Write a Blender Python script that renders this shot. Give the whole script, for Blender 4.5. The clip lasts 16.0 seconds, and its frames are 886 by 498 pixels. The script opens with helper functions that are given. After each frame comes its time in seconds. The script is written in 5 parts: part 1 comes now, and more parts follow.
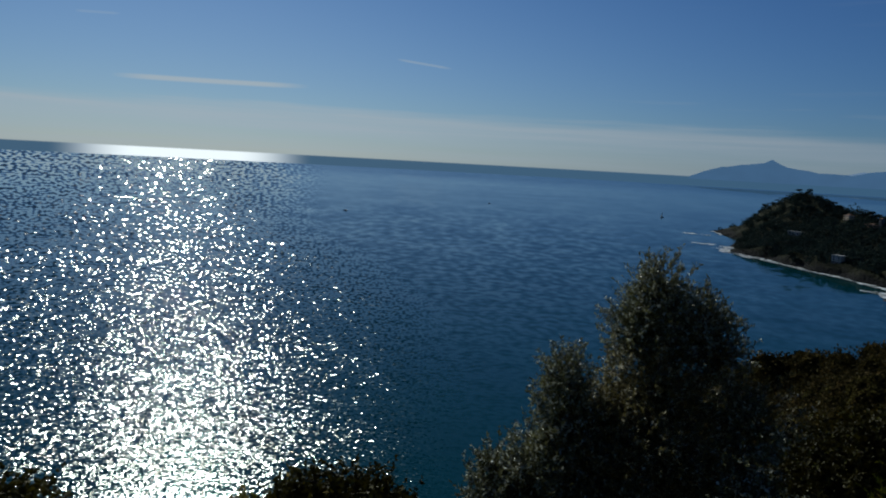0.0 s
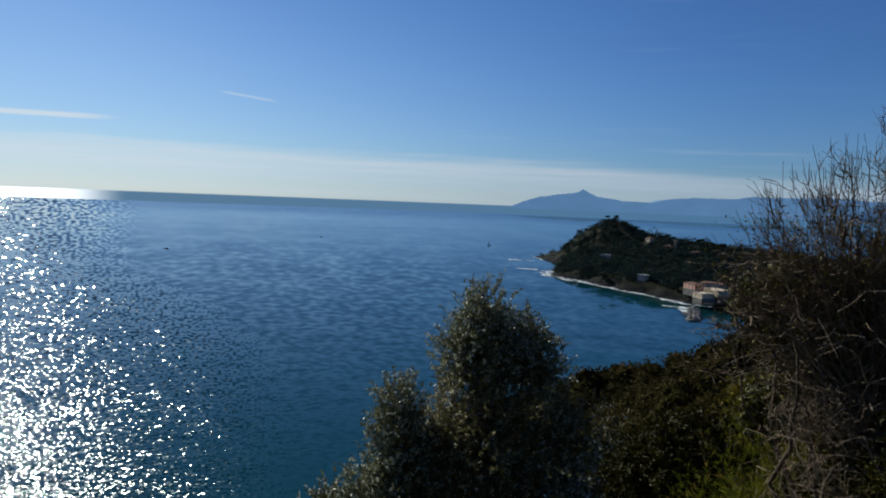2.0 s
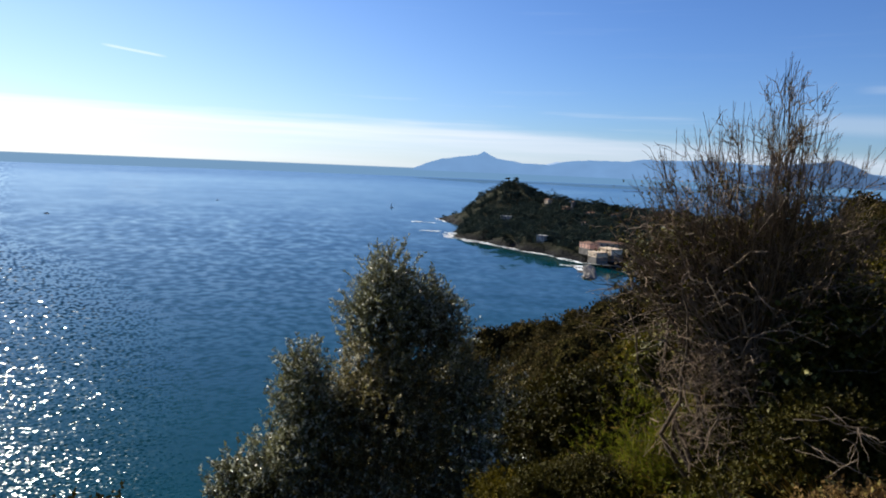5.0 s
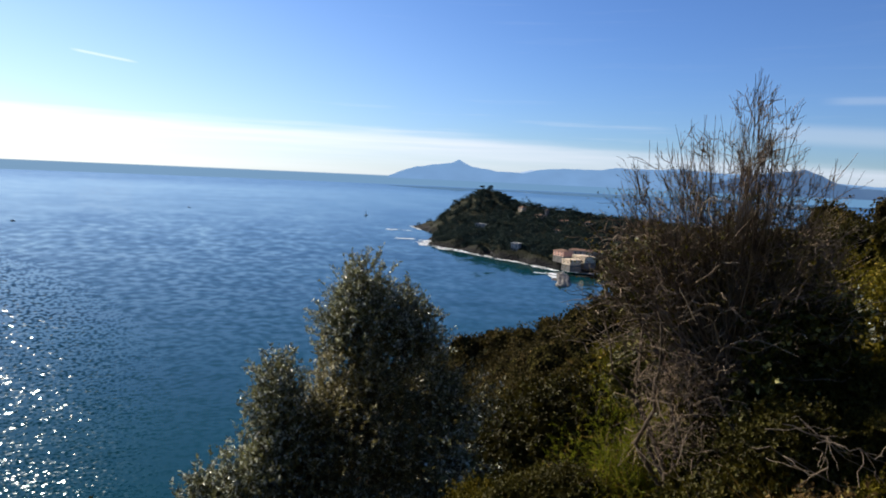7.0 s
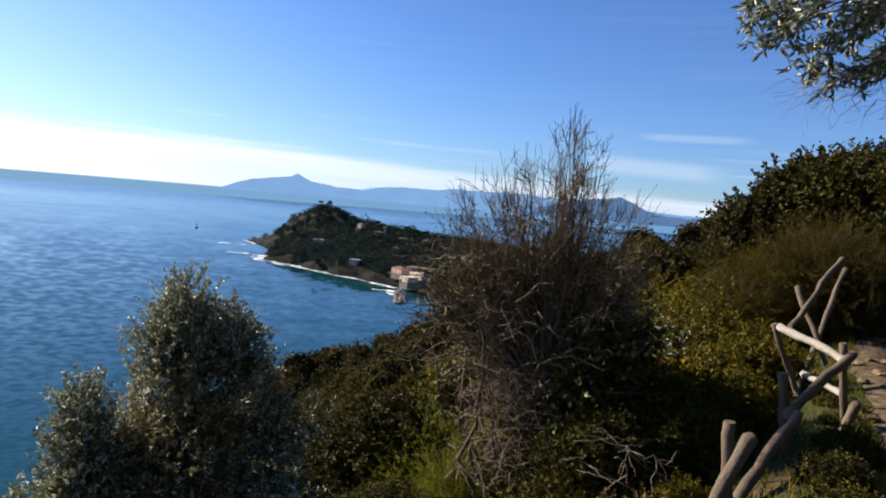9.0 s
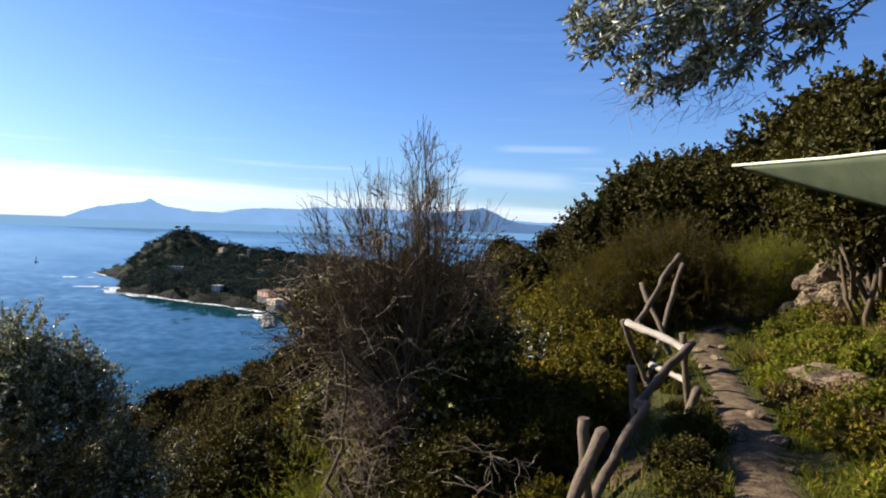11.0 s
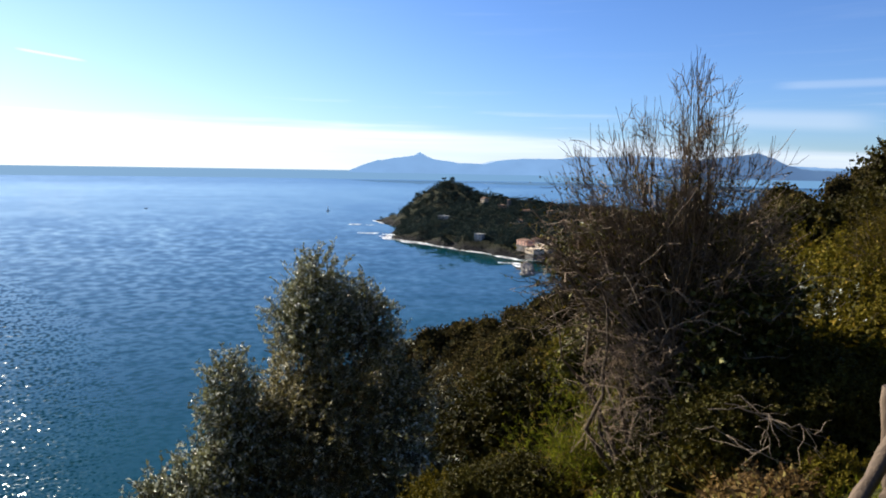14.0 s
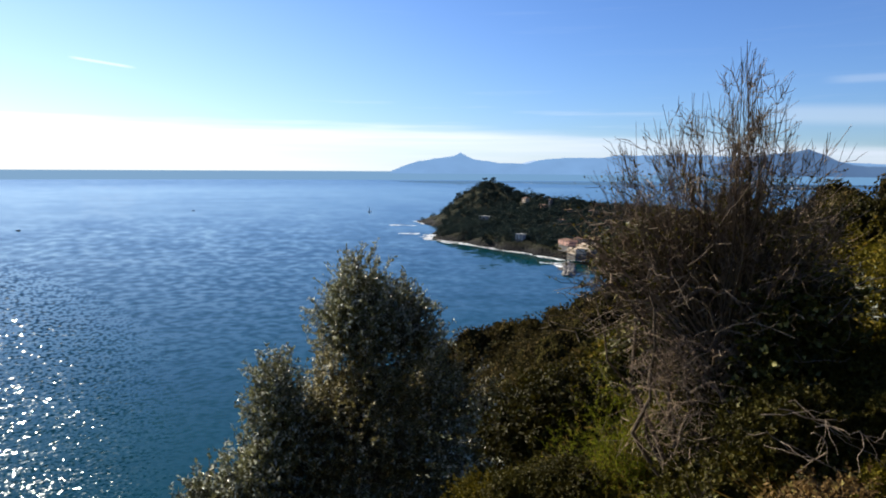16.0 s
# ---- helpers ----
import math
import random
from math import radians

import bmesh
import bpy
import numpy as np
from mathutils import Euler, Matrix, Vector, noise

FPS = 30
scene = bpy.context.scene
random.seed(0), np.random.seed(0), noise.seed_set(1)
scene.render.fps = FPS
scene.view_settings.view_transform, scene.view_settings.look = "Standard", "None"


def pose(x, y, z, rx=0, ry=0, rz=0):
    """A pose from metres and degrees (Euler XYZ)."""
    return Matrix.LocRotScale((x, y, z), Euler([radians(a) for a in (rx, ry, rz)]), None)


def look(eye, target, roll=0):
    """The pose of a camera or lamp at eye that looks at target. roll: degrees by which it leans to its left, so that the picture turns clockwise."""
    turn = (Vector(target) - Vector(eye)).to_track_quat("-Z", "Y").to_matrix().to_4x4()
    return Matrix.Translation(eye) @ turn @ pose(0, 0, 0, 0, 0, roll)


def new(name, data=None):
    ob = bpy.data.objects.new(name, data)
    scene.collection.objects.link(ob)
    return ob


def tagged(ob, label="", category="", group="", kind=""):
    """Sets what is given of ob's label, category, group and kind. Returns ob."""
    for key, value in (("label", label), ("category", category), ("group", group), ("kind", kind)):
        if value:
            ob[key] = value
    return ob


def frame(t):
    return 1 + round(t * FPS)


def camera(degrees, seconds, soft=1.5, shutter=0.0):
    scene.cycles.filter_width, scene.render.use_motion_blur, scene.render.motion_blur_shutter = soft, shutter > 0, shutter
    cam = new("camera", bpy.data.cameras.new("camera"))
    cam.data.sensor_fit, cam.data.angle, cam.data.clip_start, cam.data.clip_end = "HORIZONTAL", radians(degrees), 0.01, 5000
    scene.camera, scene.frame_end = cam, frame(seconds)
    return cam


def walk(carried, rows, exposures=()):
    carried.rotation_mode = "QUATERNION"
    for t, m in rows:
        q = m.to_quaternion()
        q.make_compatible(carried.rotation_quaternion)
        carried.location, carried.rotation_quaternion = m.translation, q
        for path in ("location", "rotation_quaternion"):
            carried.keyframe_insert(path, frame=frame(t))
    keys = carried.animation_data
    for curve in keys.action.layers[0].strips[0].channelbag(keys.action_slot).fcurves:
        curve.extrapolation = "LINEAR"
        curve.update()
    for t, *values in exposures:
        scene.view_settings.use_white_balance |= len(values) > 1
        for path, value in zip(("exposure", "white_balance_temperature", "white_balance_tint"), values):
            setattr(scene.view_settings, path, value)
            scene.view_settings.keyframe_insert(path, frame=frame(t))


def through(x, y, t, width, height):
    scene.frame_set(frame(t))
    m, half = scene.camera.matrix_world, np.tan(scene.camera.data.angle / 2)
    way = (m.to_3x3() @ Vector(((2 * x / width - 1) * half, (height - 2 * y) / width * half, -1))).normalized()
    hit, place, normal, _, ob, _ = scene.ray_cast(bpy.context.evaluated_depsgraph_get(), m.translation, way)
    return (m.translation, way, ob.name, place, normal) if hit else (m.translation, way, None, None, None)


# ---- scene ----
# camera: a hand-held turn on the spot at a viewpoint on a hillside path
cam = camera(64.7, 16.0, soft=1.9)
PATH = [(0, -0.226, -0.199, 84.973, 23.59, -7.33, -3.10), (0.5, -0.180, -0.200, 84.985, 19.49, -6.40, -3.04),
        (1, -0.148, -0.200, 84.996, 17.18, -5.34, -2.60), (1.5, -0.126, -0.212, 84.974, 12.74, -4.54, -2.87),
        (2, -0.130, -0.217, 84.980, 9.86, -4.04, -2.25), (2.5, -0.146, -0.201, 84.997, 8.20, -5.05, -1.91),
        (3, -0.158, -0.182, 84.978, 6.44, -5.50, -1.99), (3.5, -0.150, -0.171, 84.977, 5.41, -6.33, -1.31),
        (4, -0.148, -0.170, 84.980, 3.62, -6.64, -1.53), (4.2, -0.146, -0.165, 84.977, 2.92, -6.82, -2.1),
        (6.3, -0.182, -0.152, 85.054, 0.75, -6.78, -2.55), (6.5, -0.174, -0.155, 85.026, 0.48, -6.37, -2.99),
        (7, -0.171, -0.155, 85.030, -0.17, -6.09, -2.57), (7.5, -0.155, -0.147, 85.024, -2.33, -5.83, -2.30),
        (8, -0.135, -0.137, 85.029, -5.65, -5.48, -4.20), (8.5, -0.115, -0.129, 85.035, -11.11, -4.44, -3.80),
        (9, -0.081, -0.120, 85.042, -13.22, -3.88, -4.82), (9.5, -0.050, -0.120, 85.046, -15.05, -2.94, -4.14),
        (10, -0.012, -0.126, 85.044, -19.70, -2.53, -3.17), (10.2, -0.001, -0.112, 85.050, -21.08, -2.48, -2.57),
        (11.2, 0.045, -0.085, 85.035, -24.3, -1.9, -2.0),
        (12.3, 0.073, -0.056, 85.009, -17.94, -2.15, -1.64), (12.5, 0.063, -0.057, 85.011, -16.31, -3.05, -1.47),
        (13, 0.049, -0.054, 85.008, -11.07, -4.34, -0.50), (13.5, 0.033, -0.035, 85.001, -6.05, -6.06, -0.30),
        (14, 0.016, -0.024, 84.995, -3.31, -6.59, -0.99), (14.5, 0.005, -0.011, 84.992, -1.52, -7.18, -1.07),
        (15, 0.004, 0.004, 84.989, -0.66, -7.61, -1.09), (15.5, 0.005, 0.007, 84.991, 0.37, -7.33, -0.44),
        (16, 0.000, 0.000, 85.000, 0.00, -6.60, -0.38)]
# seconds, stops, kelvin, tint
EXPOSURES = [(0, -0.84, 5690, 0), (0.5, -0.66, 5690, 0), (1, -0.51, 5740, 0), (1.5, -0.26, 5790, 1), (2, -0.08, 5840, 3), (2.5, 0.04, 5890, 4), (3, 0.27, 5970, 6), (3.5, 0.4, 6070, 8), (4, 0.57, 6190, 9), (6.5, 0.81, 6470, 10), (7.5, 0.8, 6520, 10), (8.5, 0.95, 6470, 10), (9, 1.05, 6470, 10), (10, 1.17, 6470, 10), (12.5, 1.29, 6520, 10), (13.5, 1.17, 6520, 10), (14.5, 1.13, 6520, 10), (15.1, 1.13, 6520, 10), (16, 0.99, 6520, 10)]
walk(cam, [(t, pose(x, y, z, 90 + pitch, roll, yaw)) for t, x, y, z, yaw, pitch, roll in PATH], EXPOSURES)

# ---- light: hazy sky with a cloud bank over the sea, and the sun above it ----
SUN_AZ, SUN_EL = radians(-44.5), radians(28)


class Graph:
    """Short hand for building node trees."""

    def __init__(self, tree):
        self.tree = tree

    def add(self, kind, operation="", use_clamp=False, interpolation_type="", data_type="", blend_type=""):
        node = self.tree.nodes.new(kind)
        if operation:
            node.operation = operation
        if use_clamp:
            node.use_clamp = True
        if interpolation_type:
            node.interpolation_type = interpolation_type
        if data_type:
            node.data_type = data_type
        if blend_type:
            node.blend_type = blend_type
        return node

    def put(self, socket, value):
        if isinstance(value, bpy.types.NodeSocket):
            self.tree.links.new(value, socket)
        elif value is not None:
            socket.default_value = value

    def math(self, op, a, b=None, c=None, clamp=False):
        node = self.add("ShaderNodeMath", operation=op, use_clamp=clamp)
        for socket, value in zip(node.inputs, (a, b, c)):
            self.put(socket, value)
        return node.outputs[0]

    def smooth(self, value, low, high, to_low=0.0, to_high=1.0):
        node = self.add("ShaderNodeMapRange", interpolation_type="SMOOTHSTEP")
        for socket, v in zip(node.inputs, (value, low, high, to_low, to_high)):
            self.put(socket, v)
        return node.outputs[0]

    def noise(self, vector, scale, detail=4.0, rough=0.55, color=False):
        node = self.add("ShaderNodeTexNoise")
        self.put(node.inputs["Vector"], vector)
        node.inputs["Scale"].default_value, node.inputs["Detail"].default_value = scale, detail
        node.inputs["Roughness"].default_value = rough
        return node.outputs["Color" if color else "Fac"]

    def mix(self, fac, a, b):
        node = self.add("ShaderNodeMix", data_type="RGBA")
        self.put(node.inputs["Factor"], fac)
        for socket, value in ((node.inputs[6], a), (node.inputs[7], b)):
            self.put(socket, (*value, 1) if isinstance(value, tuple) and len(value) == 3 else value)
        return node.outputs[2]

    def scaled(self, vector, x, y, z):
        node = self.add("ShaderNodeMapping")
        self.put(node.inputs["Vector"], vector)
        node.inputs["Scale"].default_value = (x, y, z)
        return node.outputs[0]


def make_world():
    world = bpy.data.worlds.new("sky")
    scene.world = world
    world.use_nodes = True
    g = Graph(world.node_tree)
    world.node_tree.nodes.clear()
    sky = g.add("ShaderNodeTexSky")
    sky.sky_type, sky.sun_disc, sky.sun_elevation, sky.sun_rotation = "NISHITA", False, SUN_EL, SUN_AZ
    sky.altitude, sky.air_density, sky.dust_density, sky.ozone_density = 85.0, 1.0, 0.1, 3.0
    way = g.add("ShaderNodeTexCoord").outputs["Generated"]
    xyz = g.add("ShaderNodeSeparateXYZ")
    g.put(xyz.inputs[0], way)
    el = g.math("MULTIPLY", g.math("ARCSINE", xyz.outputs[2]), 57.2958)
    az = g.math("MULTIPLY", g.math("ARCTAN2", xyz.outputs[0], xyz.outputs[1]), 57.2958)
    plane = g.add("ShaderNodeCombineXYZ")
    g.put(plane.inputs[0], az), g.put(plane.inputs[1], el)
    # bank of thin cloud lying on the horizon
    soft = g.noise(g.scaled(plane.outputs[0], 0.035, 0.7, 1), 1.0, 5.0)
    edge = g.math("ADD", g.math("MULTIPLY_ADD", g.math("MAXIMUM", az, -5.0), -0.045, 2.9), g.math("MULTIPLY_ADD", soft, 2.6, -1.3))
    edge = g.math("MINIMUM", edge, 4.0)
    depth = g.math("SUBTRACT", edge, el)
    bank = g.math("MULTIPLY", g.smooth(depth, -0.9, 0.5, 0, 0.95), g.smooth(depth, 0.3, 2.2, 1.0, 0.6))
    wisp = g.noise(g.scaled(plane.outputs[0], 0.05, 1.9, 1), 1.0, 5.0)
    bank = g.math("MULTIPLY", bank, g.smooth(wisp, 0.32, 0.66, 0.72, 1.0))
    # streaks of high cloud
    streak = g.noise(g.scaled(plane.outputs[0], 0.07, 1.3, 1), 1.0, 5.0)
    high = g.math("MULTIPLY", g.smooth(streak, 0.5, 0.75, 0, 0.35), g.smooth(el, 3, 7, 1, 0.12))

    def trail(az0, az1, el0, slope, width, strength):
        along = g.math("MULTIPLY", g.smooth(az, az0, az0 + 0.25 * (az1 - az0)), g.smooth(az, az1 - 0.3 * (az1 - az0), az1, 1, 0))
        line = g.math("ADD", el0, g.math("MULTIPLY", g.math("SUBTRACT", az, az0), slope))
        off = g.math("ABSOLUTE", g.math("SUBTRACT", el, line))
        return g.math("MULTIPLY", along, g.smooth(off, 0.2 * width, width, strength, 0))

    marks = [trail(-28.2, -22.6, 7.68, -0.11, 0.16, 0.5), trail(-50, -33, 4.75, 0.02, 0.32, 0.95),
             trail(-51.5, -47.5, 8.85, 0.06, 0.18, 0.3), trail(27.5, 37.5, 6.35, 0.0, 0.42, 0.22),
             trail(23.5, 36, 4.15, -0.04, 1.0, 0.34), trail(-27, -15, 6.2, -0.02, 0.5, 0.08)]
    side = g.math("ABSOLUTE", g.math("SUBTRACT", az, math.degrees(SUN_AZ)))
    veil = g.math("MULTIPLY", g.smooth(el, 3, 18, 0.2, 0.02), g.smooth(side, 0, 65, 1, 0.0))
    cloud = g.math("MAXIMUM", g.math("MAXIMUM", bank, high), veil)
    for m in marks:
        cloud = g.math("MAXIMUM", cloud, m)
    near_sun = g.smooth(side, 0, 75, 1, 0)
    white = g.mix(near_sun, (6.5, 7.3, 8.5), (11.6, 12.2, 12.9))
    bluer = g.add("ShaderNodeMix", data_type="RGBA", blend_type="MULTIPLY")
    bluer.inputs["Factor"].default_value = 1.0
    g.put(bluer.inputs[6], sky.outputs[0])
    g.put(bluer.inputs[7], g.mix(g.smooth(side, 5, 62, 1, 0), (0.565, 0.755, 1.14), (0.82, 0.98, 1.28)))
    air = g.mix(cloud, bluer.outputs[2], white)
    # water beyond the end of the sea sheet, with sun glare painted on it
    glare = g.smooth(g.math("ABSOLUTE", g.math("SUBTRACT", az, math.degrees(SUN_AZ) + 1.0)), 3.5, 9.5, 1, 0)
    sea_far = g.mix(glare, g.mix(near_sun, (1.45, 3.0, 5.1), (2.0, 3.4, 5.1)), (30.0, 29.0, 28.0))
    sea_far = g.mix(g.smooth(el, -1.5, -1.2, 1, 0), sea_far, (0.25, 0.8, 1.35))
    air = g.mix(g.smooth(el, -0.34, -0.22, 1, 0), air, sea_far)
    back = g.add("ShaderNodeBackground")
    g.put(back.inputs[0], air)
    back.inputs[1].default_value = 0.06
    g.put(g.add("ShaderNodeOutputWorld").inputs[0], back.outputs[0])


make_world()
lamp = bpy.data.lights.new("sun", "SUN")
lamp.energy, lamp.angle, lamp.color = 5.0, radians(0.53), (1.0, 0.90, 0.74)
sun = new("sun", lamp)
toward = Vector((math.sin(SUN_AZ) * math.cos(SUN_EL), math.cos(SUN_AZ) * math.cos(SUN_EL), math.sin(SUN_EL)))
sun.matrix_world = look(Vector((0, 0, 120)) + toward * 50, (0, 0, 120))

# ---- materials ----


def material(name, rough=0.7, specular=0.35):
    m = bpy.data.materials.new(name)
    m.use_nodes = True
    g = Graph(m.node_tree)
    shader = m.node_tree.nodes["Principled BSDF"]
    shader.inputs["Roughness"].default_value = rough
    shader.inputs["Specular IOR Level"].default_value = specular
    return m, g, shader


def bump(g, shader, height, strength, distance):
    node = g.add("ShaderNodeBump")
    g.put(node.inputs["Height"], height)
    node.inputs["Strength"].default_value, node.inputs["Distance"].default_value = strength, distance
    g.put(shader.inputs["Normal"], node.outputs[0])


def leaf_material(name, dark, light, pale=None, rough=0.42, through=0.3, share=0.8, gloss=0.07, patch=1.4, single=0.7):
    """Leaves: each its own tone, some paler as undersides and glints, with light shining through."""
    m, g, shader = material(name, rough + 0.1, gloss)
    one = g.add("ShaderNodeNewGeometry").outputs["Random Per Island"]
    spot = g.noise(g.add("ShaderNodeTexCoord").outputs["Object"], patch, 3.0)
    tone = g.mix(g.math("ADD", g.math("MULTIPLY", one, single), g.math("MULTIPLY_ADD", spot, 1.2, -0.45), clamp=True), dark, light)
    plant_tone = g.math("MULTIPLY_ADD", g.add("ShaderNodeObjectInfo").outputs["Random"], 0.75, 0.6)
    shade = g.add("ShaderNodeMix", data_type="RGBA", blend_type="MULTIPLY")
    shade.inputs["Factor"].default_value = 1.0
    grey = g.add("ShaderNodeCombineXYZ")
    for socket in grey.inputs:
        g.put(socket, plant_tone)
    g.put(shade.inputs[6], tone), g.put(shade.inputs[7], grey.outputs[0])
    tone = shade.outputs[2]
    if pale:
        other = g.math("FRACT", g.math("MULTIPLY", one, 37.0))
        tone = g.mix(g.smooth(other, share, share + 0.12), tone, pale)
    g.put(shader.inputs["Base Color"], tone)
    glow = g.add("ShaderNodeBsdfTranslucent")
    g.put(glow.inputs[0], tone)
    both = g.add("ShaderNodeMixShader")
    both.inputs[0].default_value = through
    g.tree.links.new(shader.outputs[0], both.inputs[1])
    g.tree.links.new(glow.outputs[0], both.inputs[2])
    g.tree.links.new(both.outputs[0], g.tree.nodes["Material Output"].inputs[0])
    return m


def wood_material(name, dark, light, grain=30.0, strength=0.5):
    m, g, shader = material(name, 0.8, 0.25)
    where = g.add("ShaderNodeTexCoord").outputs["Object"]
    coarse = g.noise(where, 4.0, 4.0)
    fine = g.noise(g.scaled(where, 1, 1, 0.25), grain, 5.0)
    tone = g.math("ADD", g.math("MULTIPLY", coarse, 0.8), g.math("MULTIPLY_ADD", fine, 0.9, -0.35), clamp=True)
    g.put(shader.inputs["Base Color"], g.mix(tone, dark, light))
    bump(g, shader, fine, strength, 0.01)
    return m


def sea_material():
    """Deep blue water with wave facets sized by angle from the viewpoint, fitting its view."""
    m, g, shader = material("sea_water", 0.07, 0.5)
    shader.inputs["IOR"].default_value = 1.333
    shader.inputs["Specular Tint"].default_value = (0.68, 1.0, 0.98, 1)
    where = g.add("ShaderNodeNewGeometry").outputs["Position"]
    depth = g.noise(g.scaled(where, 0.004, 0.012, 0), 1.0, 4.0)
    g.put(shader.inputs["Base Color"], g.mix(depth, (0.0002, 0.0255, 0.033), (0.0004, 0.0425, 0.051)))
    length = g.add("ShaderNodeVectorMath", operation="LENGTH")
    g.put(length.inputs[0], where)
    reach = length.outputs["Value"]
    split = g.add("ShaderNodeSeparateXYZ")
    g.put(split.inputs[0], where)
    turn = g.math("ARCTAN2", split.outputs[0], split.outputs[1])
    # waves ruffled on bearings where the viewpoint sees sun glitter, calmer elsewhere
    glitter_mask = g.smooth(g.math("SUBTRACT", turn, g.smooth(reach, 190, 900, 0.24, 0.0)), -0.74, -0.56, 1.0, 0.0)
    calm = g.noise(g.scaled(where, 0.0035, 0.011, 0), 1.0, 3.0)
    glitter_mask = g.math("MULTIPLY", glitter_mask, g.smooth(calm, 0.3, 0.7, 0.8, 1.15))
    g.put(shader.inputs["Roughness"], g.smooth(reach, 200, 1500, 0.105, 0.075))

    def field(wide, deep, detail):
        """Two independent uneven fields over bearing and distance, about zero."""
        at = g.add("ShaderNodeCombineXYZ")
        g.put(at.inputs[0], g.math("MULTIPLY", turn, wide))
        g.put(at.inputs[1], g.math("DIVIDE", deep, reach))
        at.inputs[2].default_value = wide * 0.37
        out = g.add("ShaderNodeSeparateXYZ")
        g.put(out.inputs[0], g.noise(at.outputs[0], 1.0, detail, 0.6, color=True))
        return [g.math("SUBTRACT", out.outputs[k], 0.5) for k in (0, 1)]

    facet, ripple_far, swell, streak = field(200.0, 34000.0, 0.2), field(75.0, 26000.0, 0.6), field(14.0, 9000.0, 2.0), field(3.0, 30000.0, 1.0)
    # slope towards the viewpoint, and across it
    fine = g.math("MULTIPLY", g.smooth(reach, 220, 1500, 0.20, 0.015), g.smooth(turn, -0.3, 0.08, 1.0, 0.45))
    lean = g.math("MULTIPLY", facet[0], g.math("MULTIPLY", glitter_mask, g.smooth(reach, 250, 1500, 0.85, 0.85)))
    lean = g.math("ADD", lean, g.math("MULTIPLY", ripple_far[0], g.math("MULTIPLY_ADD", glitter_mask, 0.06, fine)))
    lean = g.math("ADD", lean, g.math("MULTIPLY", swell[0], g.math("MULTIPLY", g.math("MULTIPLY_ADD", glitter_mask, 0.7, 0.3), g.smooth(reach, 250, 2500, 0.28, 0.06))))
    lean = g.math("ADD", lean, g.math("MULTIPLY", streak[0], g.math("MULTIPLY", g.math("MULTIPLY_ADD", glitter_mask, 0.9, 0.1), g.smooth(reach, 700, 2500, 0.0, 0.2))))
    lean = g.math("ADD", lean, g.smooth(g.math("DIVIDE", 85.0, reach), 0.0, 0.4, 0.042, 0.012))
    # extra lean far out, fitted to the view so the mountains mirror less
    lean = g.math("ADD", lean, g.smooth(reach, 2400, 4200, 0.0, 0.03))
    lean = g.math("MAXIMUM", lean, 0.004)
    aside = g.math("MULTIPLY", facet[1], g.math("MULTIPLY", glitter_mask, g.smooth(reach, 230, 1500, 1.1, 0.55)))
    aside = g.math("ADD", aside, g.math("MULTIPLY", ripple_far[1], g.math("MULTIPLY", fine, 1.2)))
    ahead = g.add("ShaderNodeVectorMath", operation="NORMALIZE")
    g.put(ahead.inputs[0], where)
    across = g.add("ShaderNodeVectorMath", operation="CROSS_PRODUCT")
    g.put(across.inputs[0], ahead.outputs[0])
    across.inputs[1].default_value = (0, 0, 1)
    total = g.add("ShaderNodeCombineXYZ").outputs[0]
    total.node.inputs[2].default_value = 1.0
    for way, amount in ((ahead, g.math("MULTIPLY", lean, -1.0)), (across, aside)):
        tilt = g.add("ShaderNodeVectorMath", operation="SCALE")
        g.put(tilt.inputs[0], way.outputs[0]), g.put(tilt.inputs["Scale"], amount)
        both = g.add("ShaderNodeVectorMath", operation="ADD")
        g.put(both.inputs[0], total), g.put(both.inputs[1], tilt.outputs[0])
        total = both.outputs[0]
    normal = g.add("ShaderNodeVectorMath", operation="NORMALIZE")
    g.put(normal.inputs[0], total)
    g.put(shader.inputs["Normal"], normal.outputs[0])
    return m


def ground_material():
    m, g, shader = material("hillside_soil", 0.95, 0.1)
    where = g.add("ShaderNodeNewGeometry").outputs["Position"]
    patch = g.noise(where, 0.6, 5.0)
    fine = g.noise(where, 9.0, 5.0)
    grass = g.mix(fine, (0.018, 0.022, 0.006), (0.06, 0.06, 0.018))
    earth = g.mix(fine, (0.045, 0.03, 0.017), (0.13, 0.09, 0.05))
    g.put(shader.inputs["Base Color"], g.mix(g.smooth(patch, 0.5, 0.66), grass, earth))
    bump(g, shader, fine, 0.8, 0.05)
    return m


def earth_material(name, dark, light):
    m, g, shader = material(name, 0.95, 0.15)
    where = g.add("ShaderNodeNewGeometry").outputs["Position"]
    coarse, fine = g.noise(where, 1.9, 4.0), g.noise(where, 38.0, 5.0)
    stony = g.smooth(g.noise(where, 9.0, 5.0, 0.65), 0.35, 0.68, -0.3, 0.35)
    tone = g.math("ADD", g.math("ADD", g.math("MULTIPLY", coarse, 0.7), stony), g.math("MULTIPLY_ADD", fine, 0.8, -0.3), clamp=True)
    g.put(shader.inputs["Base Color"], g.mix(tone, dark, light))
    bump(g, shader, fine, 0.7, 0.02)
    return m


